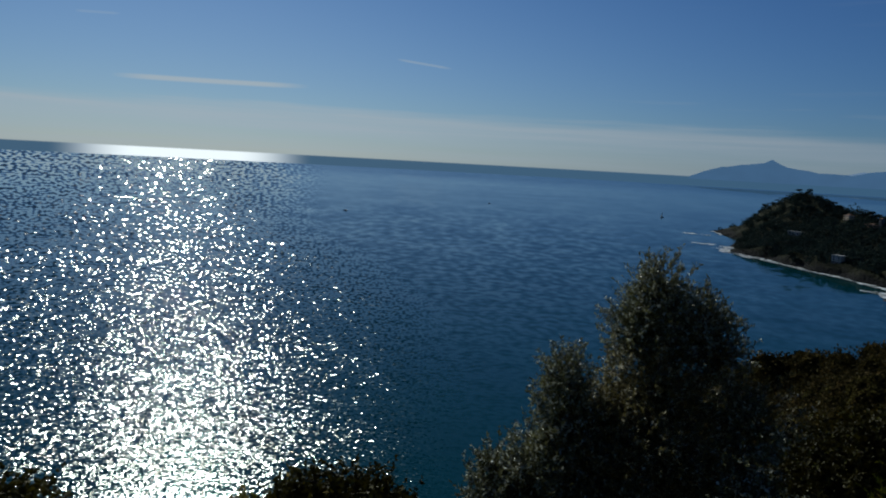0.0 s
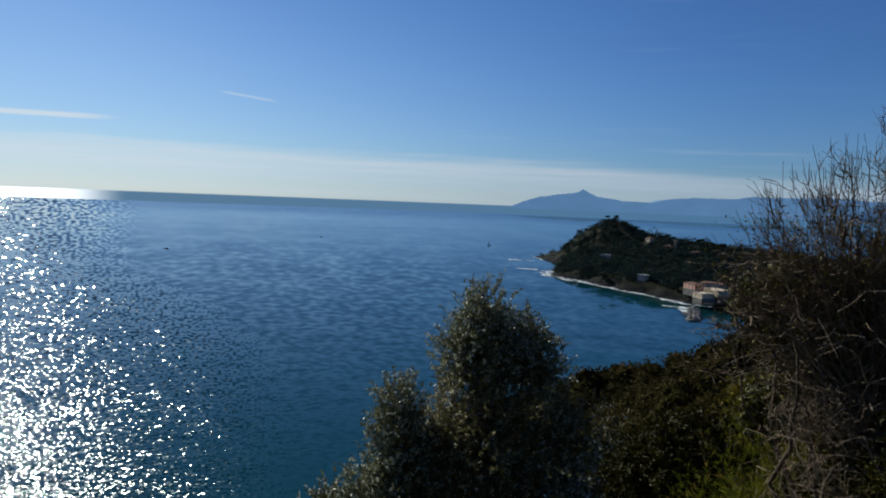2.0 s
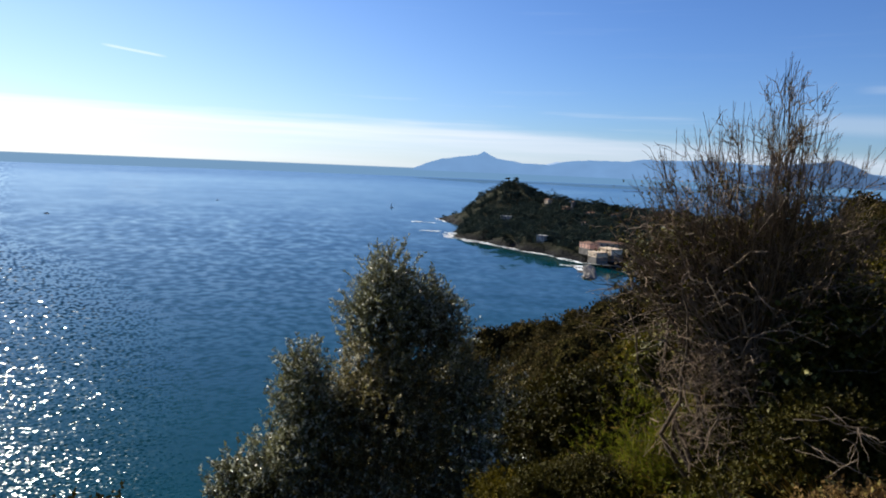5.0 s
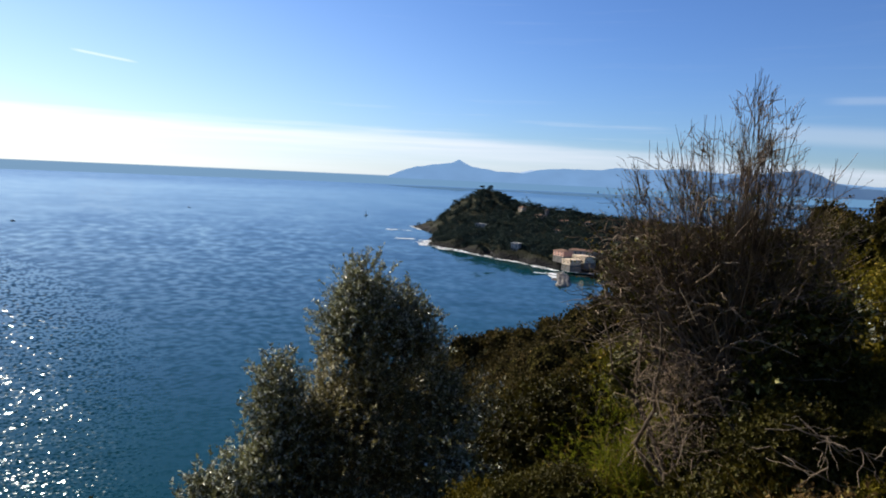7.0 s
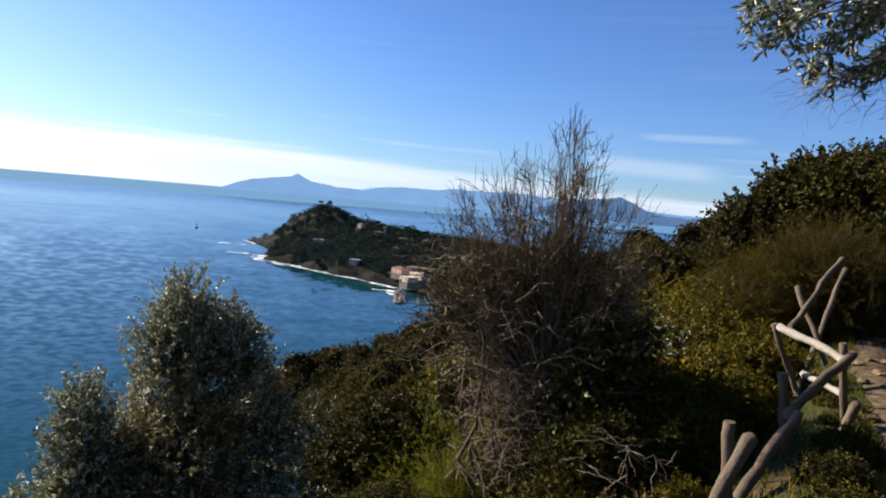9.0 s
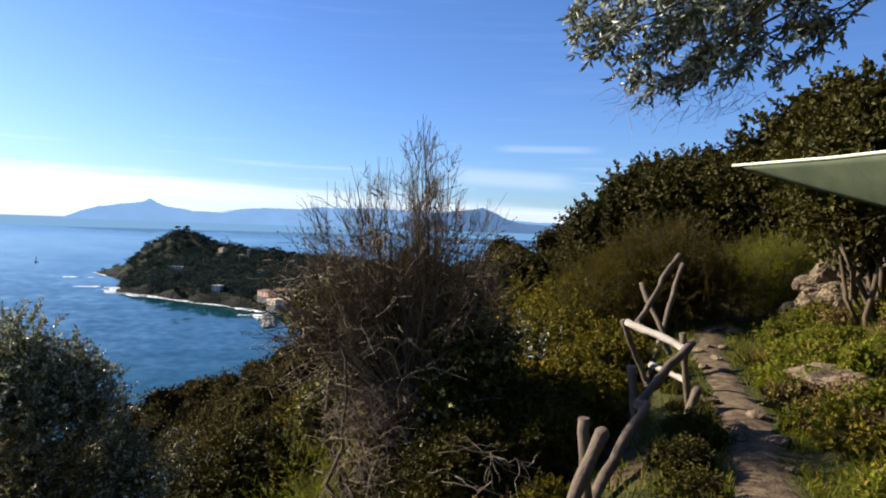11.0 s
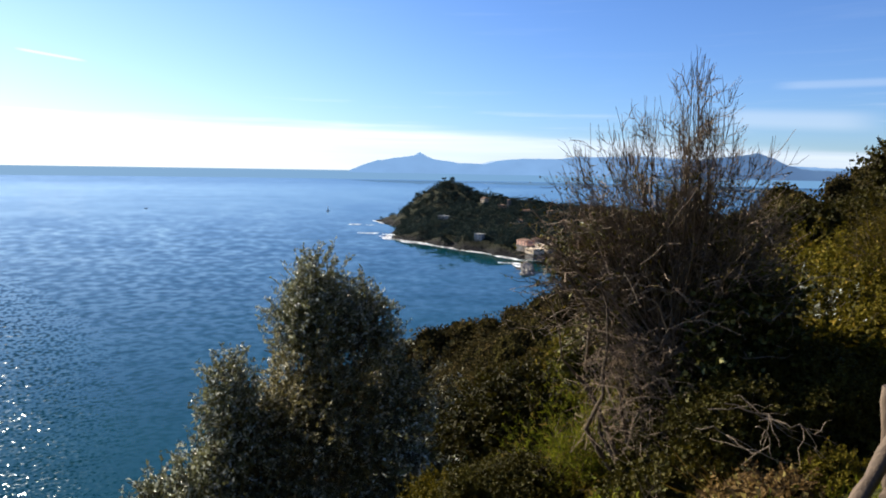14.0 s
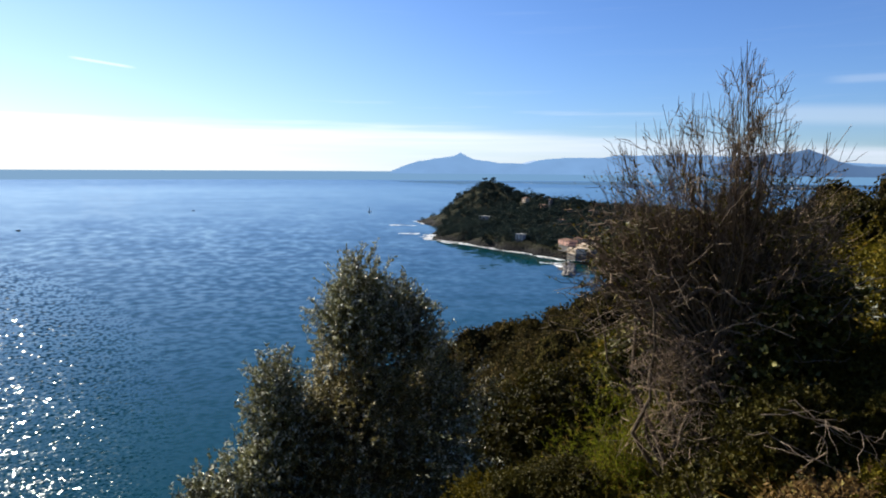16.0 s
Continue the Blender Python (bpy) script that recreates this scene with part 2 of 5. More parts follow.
def rock_material(name, dark, light, scale=3.0):
    m, g, shader = material(name, 0.9, 0.25)
    where = g.add("ShaderNodeNewGeometry").outputs["Position"]
    coarse, fine = g.noise(where, scale, 6.0, 0.65), g.noise(where, scale * 9, 5.0)
    tone = g.math("ADD", g.smooth(coarse, 0.35, 0.65), g.math("MULTIPLY_ADD", fine, 0.6, -0.3), clamp=True)
    g.put(shader.inputs["Base Color"], g.mix(tone, dark, light))
    bump(g, shader, coarse, 0.9, 0.6 / scale)
    return m


def headland_material():
    m, g, shader = material("headland_ground", 0.95, 0.1)
    where = g.add("ShaderNodeNewGeometry").outputs["Position"]
    xyz = g.add("ShaderNodeSeparateXYZ")
    g.put(xyz.inputs[0], where)
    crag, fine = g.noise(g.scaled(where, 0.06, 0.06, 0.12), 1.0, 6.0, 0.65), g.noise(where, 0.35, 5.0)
    # stone near black: shade of the seaward cliffs is put into the colour
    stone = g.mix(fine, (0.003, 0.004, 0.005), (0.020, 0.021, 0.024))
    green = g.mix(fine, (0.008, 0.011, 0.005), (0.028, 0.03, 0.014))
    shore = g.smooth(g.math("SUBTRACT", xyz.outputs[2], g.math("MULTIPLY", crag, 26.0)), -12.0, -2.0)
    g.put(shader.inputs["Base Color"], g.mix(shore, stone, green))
    bump(g, shader, crag, 1.0, 8.0)
    return m


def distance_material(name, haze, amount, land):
    """Far mountains as a glowing backdrop: haze painted as emission, with a trace of relief."""
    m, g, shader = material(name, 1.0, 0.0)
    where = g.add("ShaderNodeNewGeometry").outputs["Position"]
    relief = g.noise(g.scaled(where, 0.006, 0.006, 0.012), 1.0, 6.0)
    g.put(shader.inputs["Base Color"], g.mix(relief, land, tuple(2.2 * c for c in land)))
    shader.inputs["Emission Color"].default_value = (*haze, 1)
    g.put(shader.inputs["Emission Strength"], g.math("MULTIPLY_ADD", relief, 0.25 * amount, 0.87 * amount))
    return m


def plain_material(name, dark, light, rough=0.8, scale=2.0):
    m, g, shader = material(name, rough, 0.3)
    where = g.add("ShaderNodeNewGeometry").outputs["Position"]
    tone = g.math("ADD", g.math("MULTIPLY", g.noise(where, scale, 4.0), 0.7), g.math("MULTIPLY", g.noise(where, scale * 11, 4.0), 0.3))
    g.put(shader.inputs["Base Color"], g.mix(g.smooth(tone, 0.3, 0.7), dark, light))
    return m


def foam_material():
    m, g, shader = material("sea_foam", 0.9, 0.2)
    where = g.add("ShaderNodeNewGeometry").outputs["Position"]
    g.put(shader.inputs["Base Color"], g.mix(g.noise(where, 0.4, 4.0), (0.55, 0.6, 0.63), (0.85, 0.87, 0.88)))
    clear = g.add("ShaderNodeBsdfTransparent")
    both = g.add("ShaderNodeMixShader")
    holes = g.noise(g.scaled(where, 0.16, 0.16, 0.16), 1.0, 5.0, 0.6)
    g.put(both.inputs[0], g.smooth(holes, 0.40, 0.52))
    g.tree.links.new(clear.outputs[0], both.inputs[1])
    g.tree.links.new(shader.outputs[0], both.inputs[2])
    g.tree.links.new(both.outputs[0], g.tree.nodes["Material Output"].inputs[0])
    return m


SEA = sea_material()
SOIL = ground_material()
TRODDEN = earth_material("trodden_earth", (0.045, 0.03, 0.018), (0.20, 0.145, 0.09))
ROCK = rock_material("bank_rock", (0.05, 0.035, 0.022), (0.24, 0.175, 0.11))
HEADLAND = headland_material()
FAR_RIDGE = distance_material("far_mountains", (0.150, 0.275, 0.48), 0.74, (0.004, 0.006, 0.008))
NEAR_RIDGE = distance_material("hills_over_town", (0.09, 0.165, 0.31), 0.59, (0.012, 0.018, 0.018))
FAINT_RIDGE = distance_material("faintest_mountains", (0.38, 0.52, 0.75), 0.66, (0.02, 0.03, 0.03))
FOAM = foam_material()
BARK = wood_material("brown_bark", (0.036, 0.025, 0.016), (0.125, 0.092, 0.06))
TWIG = wood_material("dry_twigs", (0.09, 0.064, 0.045), (0.33, 0.245, 0.17))
DEAD = wood_material("bleached_twigs", (0.11, 0.08, 0.055), (0.31, 0.24, 0.17))
LOG = wood_material("weathered_log", (0.045, 0.032, 0.022), (0.19, 0.14, 0.098), 45.0, 0.8)
PALE_LOG = wood_material("bleached_log", (0.21, 0.18, 0.15), (0.40, 0.355, 0.30), 45.0, 0.7)
OLIVE_LEAF = leaf_material("olive_leaves", (0.0325, 0.035, 0.01375), (0.2313, 0.2313, 0.1), (0.575, 0.5938, 0.4875), 0.32, 0.22, 0.70, 0.35, 1.1, 1.0)
BROWN_OLIVE = leaf_material("brown_olive_leaves", (0.036, 0.032, 0.011), (0.235, 0.205, 0.075), (0.56, 0.52, 0.36), 0.36, 0.3, 0.74, 0.3, 0.9, 1.0)
NEAR_OLIVE = leaf_material("olive_leaves_overhead", (0.06, 0.068, 0.032), (0.20, 0.21, 0.12), (0.52, 0.54, 0.47), 0.32, 0.25, 0.58, 0.35)
# ivy's pale leaves are highlights put into the colour
IVY = leaf_material("ivy_leaves", (0.02392, 0.02808, 0.00416), (0.1165, 0.1092, 0.01456), (0.364, 0.3328, 0.1144), 0.42, 0.22, 0.84, 0.18)
DARK_LEAF = leaf_material("evergreen_oak_leaves", (0.0176, 0.0168, 0.0024), (0.0816, 0.068, 0.008), (0.105, 0.10, 0.022), 0.5, 0.16, 0.86, 0.1)
GREEN_LEAF = leaf_material("scrub_leaves", (0.0368, 0.0322, 0.00322), (0.1702, 0.138, 0.01196), (0.24, 0.164, 0.0208), 0.55, 0.24, 0.88, 0.06)
BROOM = leaf_material("broom_needles", (0.0374, 0.0306, 0.0034), (0.1105, 0.085, 0.0102), (0.153, 0.09775, 0.0153), 0.6, 0.34, 0.85)
GRASS = leaf_material("grass_blades", (0.06188, 0.08288, 0.00663), (0.1856, 0.1878, 0.01657), (0.2475, 0.17, 0.03825), 0.5, 0.4, 0.8)
RUSTY = leaf_material("rusty_leaves", (0.070, 0.042, 0.018), (0.24, 0.155, 0.06), (0.30, 0.24, 0.08), 0.6, 0.3, 0.8, 0.05)
STRAW = leaf_material("dry_grass", (0.1469, 0.0902, 0.0205), (0.3306, 0.2214, 0.0574), None, 0.6, 0.3)
WOODS = leaf_material("far_scrub_leaves", (0.02808, 0.0234, 0.0078), (0.1404, 0.1131, 0.0312), (0.1716, 0.1209, 0.04212), 0.7, 0.2, 0.85, 0.05, 0.22, 0.4)
PINES = leaf_material("headland_trees", (0.015, 0.026, 0.021), (0.048, 0.062, 0.048), (0.075, 0.080, 0.060), 0.8, 0.12, 0.85, 0.03, 0.11, 0.3)
PINK_WALL = plain_material("pink_plaster", (0.5, 0.27, 0.2), (0.62, 0.37, 0.28), 0.85, 0.3)
CREAM_WALL = plain_material("cream_plaster", (0.52, 0.41, 0.29), (0.64, 0.52, 0.38), 0.85, 0.3)
GREY_WALL = plain_material("grey_plaster", (0.085, 0.08, 0.075), (0.17, 0.16, 0.15), 0.85, 0.3)
WHITE_WALL = plain_material("white_plaster", (0.62, 0.58, 0.5), (0.75, 0.72, 0.65), 0.85, 0.3)
ROOF_TILE = plain_material("clay_roof_tiles", (0.13, 0.07, 0.045), (0.21, 0.115, 0.075), 0.9, 0.8)
DARK_GLASS = plain_material("window_dark", (0.05, 0.05, 0.05), (0.09, 0.09, 0.09), 0.2, 1.0)
# canvas darkened in colour for the shade on its underside
CANVAS = plain_material("shaded_green_canvas", (0.048, 0.062, 0.034), (0.08, 0.095, 0.052), 0.85, 6.0)
PALE_CANVAS = plain_material("cream_canvas_hem", (0.5, 0.52, 0.38), (0.62, 0.63, 0.48), 0.8, 6.0)
HULL = plain_material("boat_hull", (0.05, 0.06, 0.08), (0.12, 0.13, 0.15), 0.5, 2.0)
SAIL = plain_material("sail_cloth", (0.6, 0.6, 0.58), (0.75, 0.75, 0.72), 0.8, 2.0)
# the haze of distance is put into the town's wall colour
TOWN_WALL = plain_material("hazy_town_walls", (0.16, 0.17, 0.19), (0.30, 0.30, 0.30), 0.9, 0.02)
PALE_WALL = plain_material("pale_grey_plaster", (0.24, 0.235, 0.225), (0.36, 0.35, 0.33), 0.85, 0.3)


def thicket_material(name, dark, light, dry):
    """Painted foliage for far solid crown cores, shade between sprays put in as dark."""
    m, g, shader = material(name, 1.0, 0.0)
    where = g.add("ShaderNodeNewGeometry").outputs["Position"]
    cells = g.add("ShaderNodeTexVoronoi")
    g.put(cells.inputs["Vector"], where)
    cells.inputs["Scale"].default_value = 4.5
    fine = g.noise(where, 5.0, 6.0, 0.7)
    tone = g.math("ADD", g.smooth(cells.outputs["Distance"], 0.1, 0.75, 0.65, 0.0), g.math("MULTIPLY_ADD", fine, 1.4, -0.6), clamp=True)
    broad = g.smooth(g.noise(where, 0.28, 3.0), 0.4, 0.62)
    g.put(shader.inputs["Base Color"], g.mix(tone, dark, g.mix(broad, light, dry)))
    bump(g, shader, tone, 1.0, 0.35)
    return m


PAINTED_CORE = thicket_material("painted_foliage_core", (0.010, 0.009, 0.004), (0.105, 0.092, 0.026), (0.115, 0.082, 0.034))

# ---- mesh helpers ----


def mesh_of(name, V, F, mat, smooth=False):
    """A mesh from arrays of points and of faces that all have the same number of corners."""
    V, F = np.asarray(V, dtype=np.float32), np.asarray(F, dtype=np.int32)
    me = bpy.data.meshes.new(name)
    me.vertices.add(len(V))
    me.vertices.foreach_set("co", V.ravel())
    me.loops.add(F.size)
    me.loops.foreach_set("vertex_index", F.ravel())
    me.polygons.add(len(F))
    me.polygons.foreach_set("loop_start", np.arange(len(F), dtype=np.int32) * F.shape[1])
    me.polygons.foreach_set("loop_total", np.full(len(F), F.shape[1], dtype=np.int32))
    me.polygons.foreach_set("use_smooth", np.full(len(F), smooth, dtype=bool))
    me.update(calc_edges=True)
    me.materials.append(mat)
    return me


def under(name, me, parent=None, label=""):
    """Link a mesh as one object, as a part of parent where there is one."""
    ob = new(name, me)
    if parent:
        ob.parent = parent
    return tagged(ob, label)


def part(name, bm, mat, parent=None, label="", smooth=False):
    me = bpy.data.meshes.new(name)
    bmesh.ops.recalc_face_normals(bm, faces=bm.faces[:])
    for f in bm.faces:
        f.smooth = smooth
    bm.to_mesh(me)
    bm.free()
    me.materials.append(mat)
    return under(name, me, parent, label)


def thing(name, x, y, z, label, category, group="", kind="", turn=0.0):
    ob = new(name)
    ob.empty_display_size = 0.3
    ob.matrix_basis = pose(x, y, z, 0, 0, turn)
    return tagged(ob, label, category, group, kind)


def unit(v):
    return v / np.maximum(np.linalg.norm(v, axis=-1, keepdims=True), 1e-9)


def leaves(P, D, L, W, rng, N=None):
    """Folded leaves of length L and width W that start at P and point along D."""
    n = len(P)
    L = L * rng.uniform(0.6, 1.25, (n, 1))
    side = unit(np.cross(D, unit(rng.normal(size=(n, 3))) if N is None else N + 0.55 * rng.normal(size=(n, 3))))
    up = np.cross(side, D)
    mid = P + D * L * 0.45 + up * W * 0.15
    V = np.stack([P, mid + side * W * 0.5, P + D * L - up * L * 0.08, mid - side * W * 0.5], 1).reshape(-1, 3)
    k = np.arange(n)[:, None] * 4
    F = np.concatenate([k + [0, 1, 2], k + [0, 2, 3]])
    return V, F


def tubes(lines, sides=4):
    """Tapered tubes along polylines: (points, radius at the start, radius at the end)."""
    Vs, Fs, base = [], [], 0
    ring = np.arange(sides) * 2 * np.pi / sides
    for pts, r0, r1 in lines:
        pts = np.asarray(pts, dtype=float)
        n = len(pts)
        d = unit(np.gradient(pts, axis=0))
        ref = np.where(np.abs(d[:, 2:3]) > 0.9, [[1.0, 0, 0]], [[0, 0, 1.0]])
        a = unit(np.cross(d, ref))
        b = np.cross(d, a)
        r = np.linspace(r0, r1, n)[:, None, None]
        V = pts[:, None] + r * (a[:, None] * np.cos(ring)[:, None] + b[:, None] * np.sin(ring)[:, None])
        Vs.append(V.reshape(-1, 3))
        i = np.arange(n - 1)[:, None] * sides + base
        j, k = np.arange(sides), (np.arange(sides) + 1) % sides
        Fs.append(np.stack([i + j, i + k, i + k + sides, i + j + sides], -1).reshape(-1, 4))
        base += n * sides
    return np.concatenate(Vs), np.concatenate(Fs)


def bend(p, q, rng, n=6, wander=0.08):
    """A crooked line from p to q."""
    p, q = np.asarray(p, float), np.asarray(q, float)
    t = np.linspace(0, 1, n)[:, None]
    size = np.linalg.norm(q - p)
    off = np.cumsum(rng.normal(size=(n, 3)), 0)
    off = (off - off[0]) - (off[-1] - off[0]) * t
    return p + (q - p) * t + off * wander * size / math.sqrt(n)


def twigs_in(lobes, n, rng, length, per, L, W, rise=0.3, shell=0.6, spread=0.8, ragged=0.22):
    """Leafy twigs that fill the outer part of a crown made of ellipsoid lobes: leaves and twig lines."""
    lobes = np.asarray(lobes, float)
    weight = (lobes[:, 3] * lobes[:, 4] * lobes[:, 5]) ** (2 / 3)
    which = rng.choice(len(lobes), n, p=weight / weight.sum())
    dirs = unit(rng.normal(size=(n, 3)))
    wave = np.sin(dirs @ rng.normal(size=(3, 6)) * 4 + rng.uniform(0, 6, 6)).mean(1)
    reach = (1 - shell * rng.uniform(0, 1, n) ** 1.6) * (1 + ragged * 2 * wave)
    start = lobes[which, :3] + dirs * lobes[which, 3:] * reach[:, None]
    way = unit(dirs * 0.8 + [0, 0, rise] + rng.normal(size=(n, 3)) * 0.5)
    k = rng.uniform(0.05, 1, (n, per))
    size = length * rng.uniform(0.5, 1.3, (n, 1))
    P = (start[:, None] + way[:, None] * (k * size)[..., None]).reshape(-1, 3)
    D = unit(np.repeat(way, per, 0) * 0.7 + rng.normal(size=(n * per, 3)) * spread)
    N = unit(np.repeat(dirs, per, 0) + [0, 0, 0.35])
    V, F = leaves(P, D, L, W, rng, N)
    lines = [(np.array([s - w * 0.15, s + w * l * 0.5, s + w * l]), 0.0035, 0.0015) for s, w, l in zip(start, way, size)]
    return V, F, lines, start


def on_ground(az, d):
    """A place on the hillside by bearing in degrees and distance from the viewpoint."""
    x, y = d * math.sin(radians(az)), d * math.cos(radians(az))
    return x, y, float(hillside(x, y))


# ---- the ground: a steep hillside with a path along it, falling to the sea ----
COS_P, SIN_P = math.cos(radians(46)), math.sin(radians(46))


def ripple(x, y, size, seed):
    return (np.sin(x / size + seed) * np.cos(y / size * 1.13 - seed * 1.7) + 0.5 * np.sin((x * 0.7 + y) / size * 2.3 + seed * 3)) / 1.5


def near_line(x, y, line, closed=False):
    """Distance to a polyline, and the index and share of the nearest point."""
    ends = np.roll(line, -1, 0) if closed else line[1:]
    starts = line if closed else line[:-1]
    best, height = np.full(x.shape, 1e9), np.zeros(x.shape)
    for a, b in zip(starts, ends):
        d = b[:2] - a[:2]
        t = np.clip(((x - a[0]) * d[0] + (y - a[1]) * d[1]) / (d @ d), 0, 1)
        r = np.hypot(x - a[0] - t * d[0], y - a[1] - t * d[1])
        closer = r < best
        best = np.where(closer, r, best)
        if len(a) > 2:
            height = np.where(closer, a[2] + t * (b[2] - a[2]), height)
    return best, height


def along_across(x, y):
    """Metres along the path, and across it towards the sea."""
    return x * SIN_P + y * COS_P, -x * COS_P + y * SIN_P


def hillside(x, y):
    x, y = np.asarray(x, float), np.asarray(y, float)
    s, c = along_across(x, y)
    c = c - 0.05 * np.clip(-s - 5, 0, 200)
    far = np.hypot(x, y)
    path = 83.4 + 0.6 / (1 + np.exp(-(s - 15.5) * 0.8)) + 0.07 * np.clip(s - 18, 0, 30)
    lip = np.clip(c - 0.35, 0, None)
    down = 0.55 * np.clip(lip, 0, 4) + 0.66 * np.clip(lip - 4, 0, 45) + 0.9 * np.clip(lip - 49, 0, None)
    bank = np.clip(-0.82 - c, 0, None)
    # the last term steepens the unseen slope behind, to block sky light
    up = 0.62 * np.clip(bank, 0, 1.4) + 0.30 * np.clip(bank - 1.4, 0, 60) + 0.32 * np.clip(bank - 4, 0, 60)
    z = path - down + up - 0.35 * np.clip(s - 45, 0, None)
    # the wooded spur that closes the bay
    off, crest = near_line(x, y, SPUR)
    beyond = np.clip(s - 75, 0, 30) / 30
    west = np.clip(-(x * 0.9962 + y * 0.0872), 0, None)
    z = np.maximum(z, crest - off * (0.58 + 0.3 * beyond) - 1.6 * west)
    rough = np.clip((np.abs(c) - 0.5) / 2.5, 0, 1)
    z = z + rough * (0.16 * ripple(x, y, 1.3, 1.0) + 0.4 * np.clip((far - 15) / 30, 0, 1) * ripple(x, y, 6, 2.0)
                     + 0.8 * np.clip((far - 40) / 60, 0, 1) * ripple(x, y, 17, 4.0))
    return np.maximum(z, -3.0)


def bearing(az, d, z):
    return d * math.sin(radians(az)), d * math.cos(radians(az)), z


SPUR = np.array([bearing(*p) for p in ((60, 90, 90), (44, 74, 85.5), (34, 68, 83.5), (29, 70, 82.0), (24, 80, 77.0), (18, 95, 71), (12.7, 108, 64.5),
                                       (8, 118, 59.0), (2, 125, 54.5), (-2, 130, 48.5), (-6, 138, 40), (-12, 150, 25))])


def path_mid(s):
    """The middle of the footpath, across, by metres along it."""
    return np.interp(s, (-3, 3, 5, 7, 10, 12, 14, 17, 24), (-0.35, -0.52, -0.42, -0.32, 0.03, 0.03, -0.14, -0.14, -0.2))


def path_half(s):
    return np.interp(s, (-3, 5, 7, 9, 11, 12.5, 14, 17, 24), (0.25, 0.23, 0.27, 0.22, 0.2, 0.26, 0.40, 0.48, 0.5))


def make_ground():
    rings = np.concatenate([[0.0], np.geomspace(0.35, 420, 170)])
    turns = np.radians(np.linspace(0, 360, 361)[:-1])
    x, y = rings[:, None] * np.sin(turns), rings[:, None] * np.cos(turns)
    V = np.stack([x, y, hillside(x, y)], -1).reshape(-1, 3)
    n, m = len(rings), len(turns)
    i, j = np.meshgrid(np.arange(n - 1), np.arange(m), indexing="ij")
    k = (j + 1) % m
    F = np.stack([i * m + j, i * m + k, (i + 1) * m + k, (i + 1) * m + j], -1).reshape(-1, 4)
    tagged(under("ground", mesh_of("ground", V, F[:, ::-1], SOIL, True)), "steep coastal hillside of grass and brown earth", "hillside", kind="structure")
    # trodden path
    s = np.linspace(-22, 24, 231)
    w = np.linspace(-1, 1, 9)
    mid = path_mid(s)
    half = path_half(s) + 0.03 * np.sin(s * 2.1) + 0.03 * np.sin(s * 5.3 + 1)
    c = mid[:, None] + half[:, None] * w
    sx = np.repeat(s[:, None], 9, 1)
    x, y = sx * SIN_P - c * COS_P, sx * COS_P + c * SIN_P
    z = hillside(x, y) + 0.035 * (1 - w ** 2) - 0.012 + 0.008 * ripple(x, y, 0.17, 3.0)
    n, m = x.shape
    i, j = np.meshgrid(np.arange(n - 1), np.arange(m - 1), indexing="ij")
    F = np.stack([i * m + j, i * m + j + 1, (i + 1) * m + j + 1, (i + 1) * m + j], -1).reshape(-1, 4)
    tagged(under("path", mesh_of("path", np.stack([x, y, z], -1).reshape(-1, 3), F[:, ::-1], TRODDEN, True)),
           "narrow footpath of pale trodden earth", "footpath", kind="structure")


def make_sea():
    rings = np.concatenate([[0.0], np.geomspace(60, 4930, 60)])
    turns = np.radians(np.linspace(0, 360, 181)[:-1])
    x, y = rings[:, None] * np.sin(turns), rings[:, None] * np.cos(turns)
    V = np.stack([x, y, 0 * x], -1).reshape(-1, 3)
    n, m = len(rings), len(turns)
    i, j = np.meshgrid(np.arange(n - 1), np.arange(m), indexing="ij")
    k = (j + 1) % m
    F = np.stack([i * m + j, i * m + k, (i + 1) * m + k, (i + 1) * m + j], -1).reshape(-1, 4)
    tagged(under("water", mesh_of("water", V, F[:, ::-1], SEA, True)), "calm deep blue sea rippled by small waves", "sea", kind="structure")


make_ground()
make_sea()

# ---- the wooded headland across the bay ----
COAST = np.array([(-41, 1122), (-24, 1062), (2, 985), (-10, 900), (-8, 838), (22, 796), (47, 757), (68, 728), (89, 699), (112, 655), (150, 641),
                  (200, 655), (330, 720), (520, 760), (520, 960), (330, 985), (200, 1040), (90, 1120), (0, 1150)], float)
RIDGE = np.array([(-30, 1115, 5), (0, 1085, 17), (24, 1058, 41), (45, 1025, 56), (67, 998, 68), (94, 965, 55), (111, 943, 46), (133, 910, 45),
                  (154, 887, 43), (188, 849, 41), (300, 830, 34), (500, 850, 24)], float)


def inside(x, y, poly):
    odd = np.zeros(x.shape, bool)
    for a, b in zip(poly, np.roll(poly, -1, 0)):
        if a[1] != b[1]:
            odd ^= ((a[1] > y) != (b[1] > y)) & (x < (b[0] - a[0]) * (y - a[1]) / (b[1] - a[1]) + a[0])
    return odd


def headland_height(x, y):
    x, y = np.asarray(x, float), np.asarray(y, float)
    x2, y2 = x + 5 * ripple(x, y, 11, 5.0), y + 5 * ripple(x, y, 13, 6.0)
    shore, _ = near_line(x2, y2, COAST, True)
    crest, top = near_line(x, y, RIDGE)
    share = shore / (shore + crest + 1e-6)
    z = top * share ** 0.95 + 2.5 * ripple(x, y, 17, 7.0) * np.clip(shore / 30, 0, 1)
    z = np.maximum(np.minimum(z, 3 + shore * 1.2), np.minimum(shore * 2.2, (10 + 6 * ripple(x, y, 15, 2.0) + 3 * ripple(x, y, 7, 4.0)) * np.clip((x + 30) / 60, 0.2, 1)))
    return np.where(inside(x2, y2, COAST), np.maximum(z, 0.8), -0.25 * shore - 0.5)


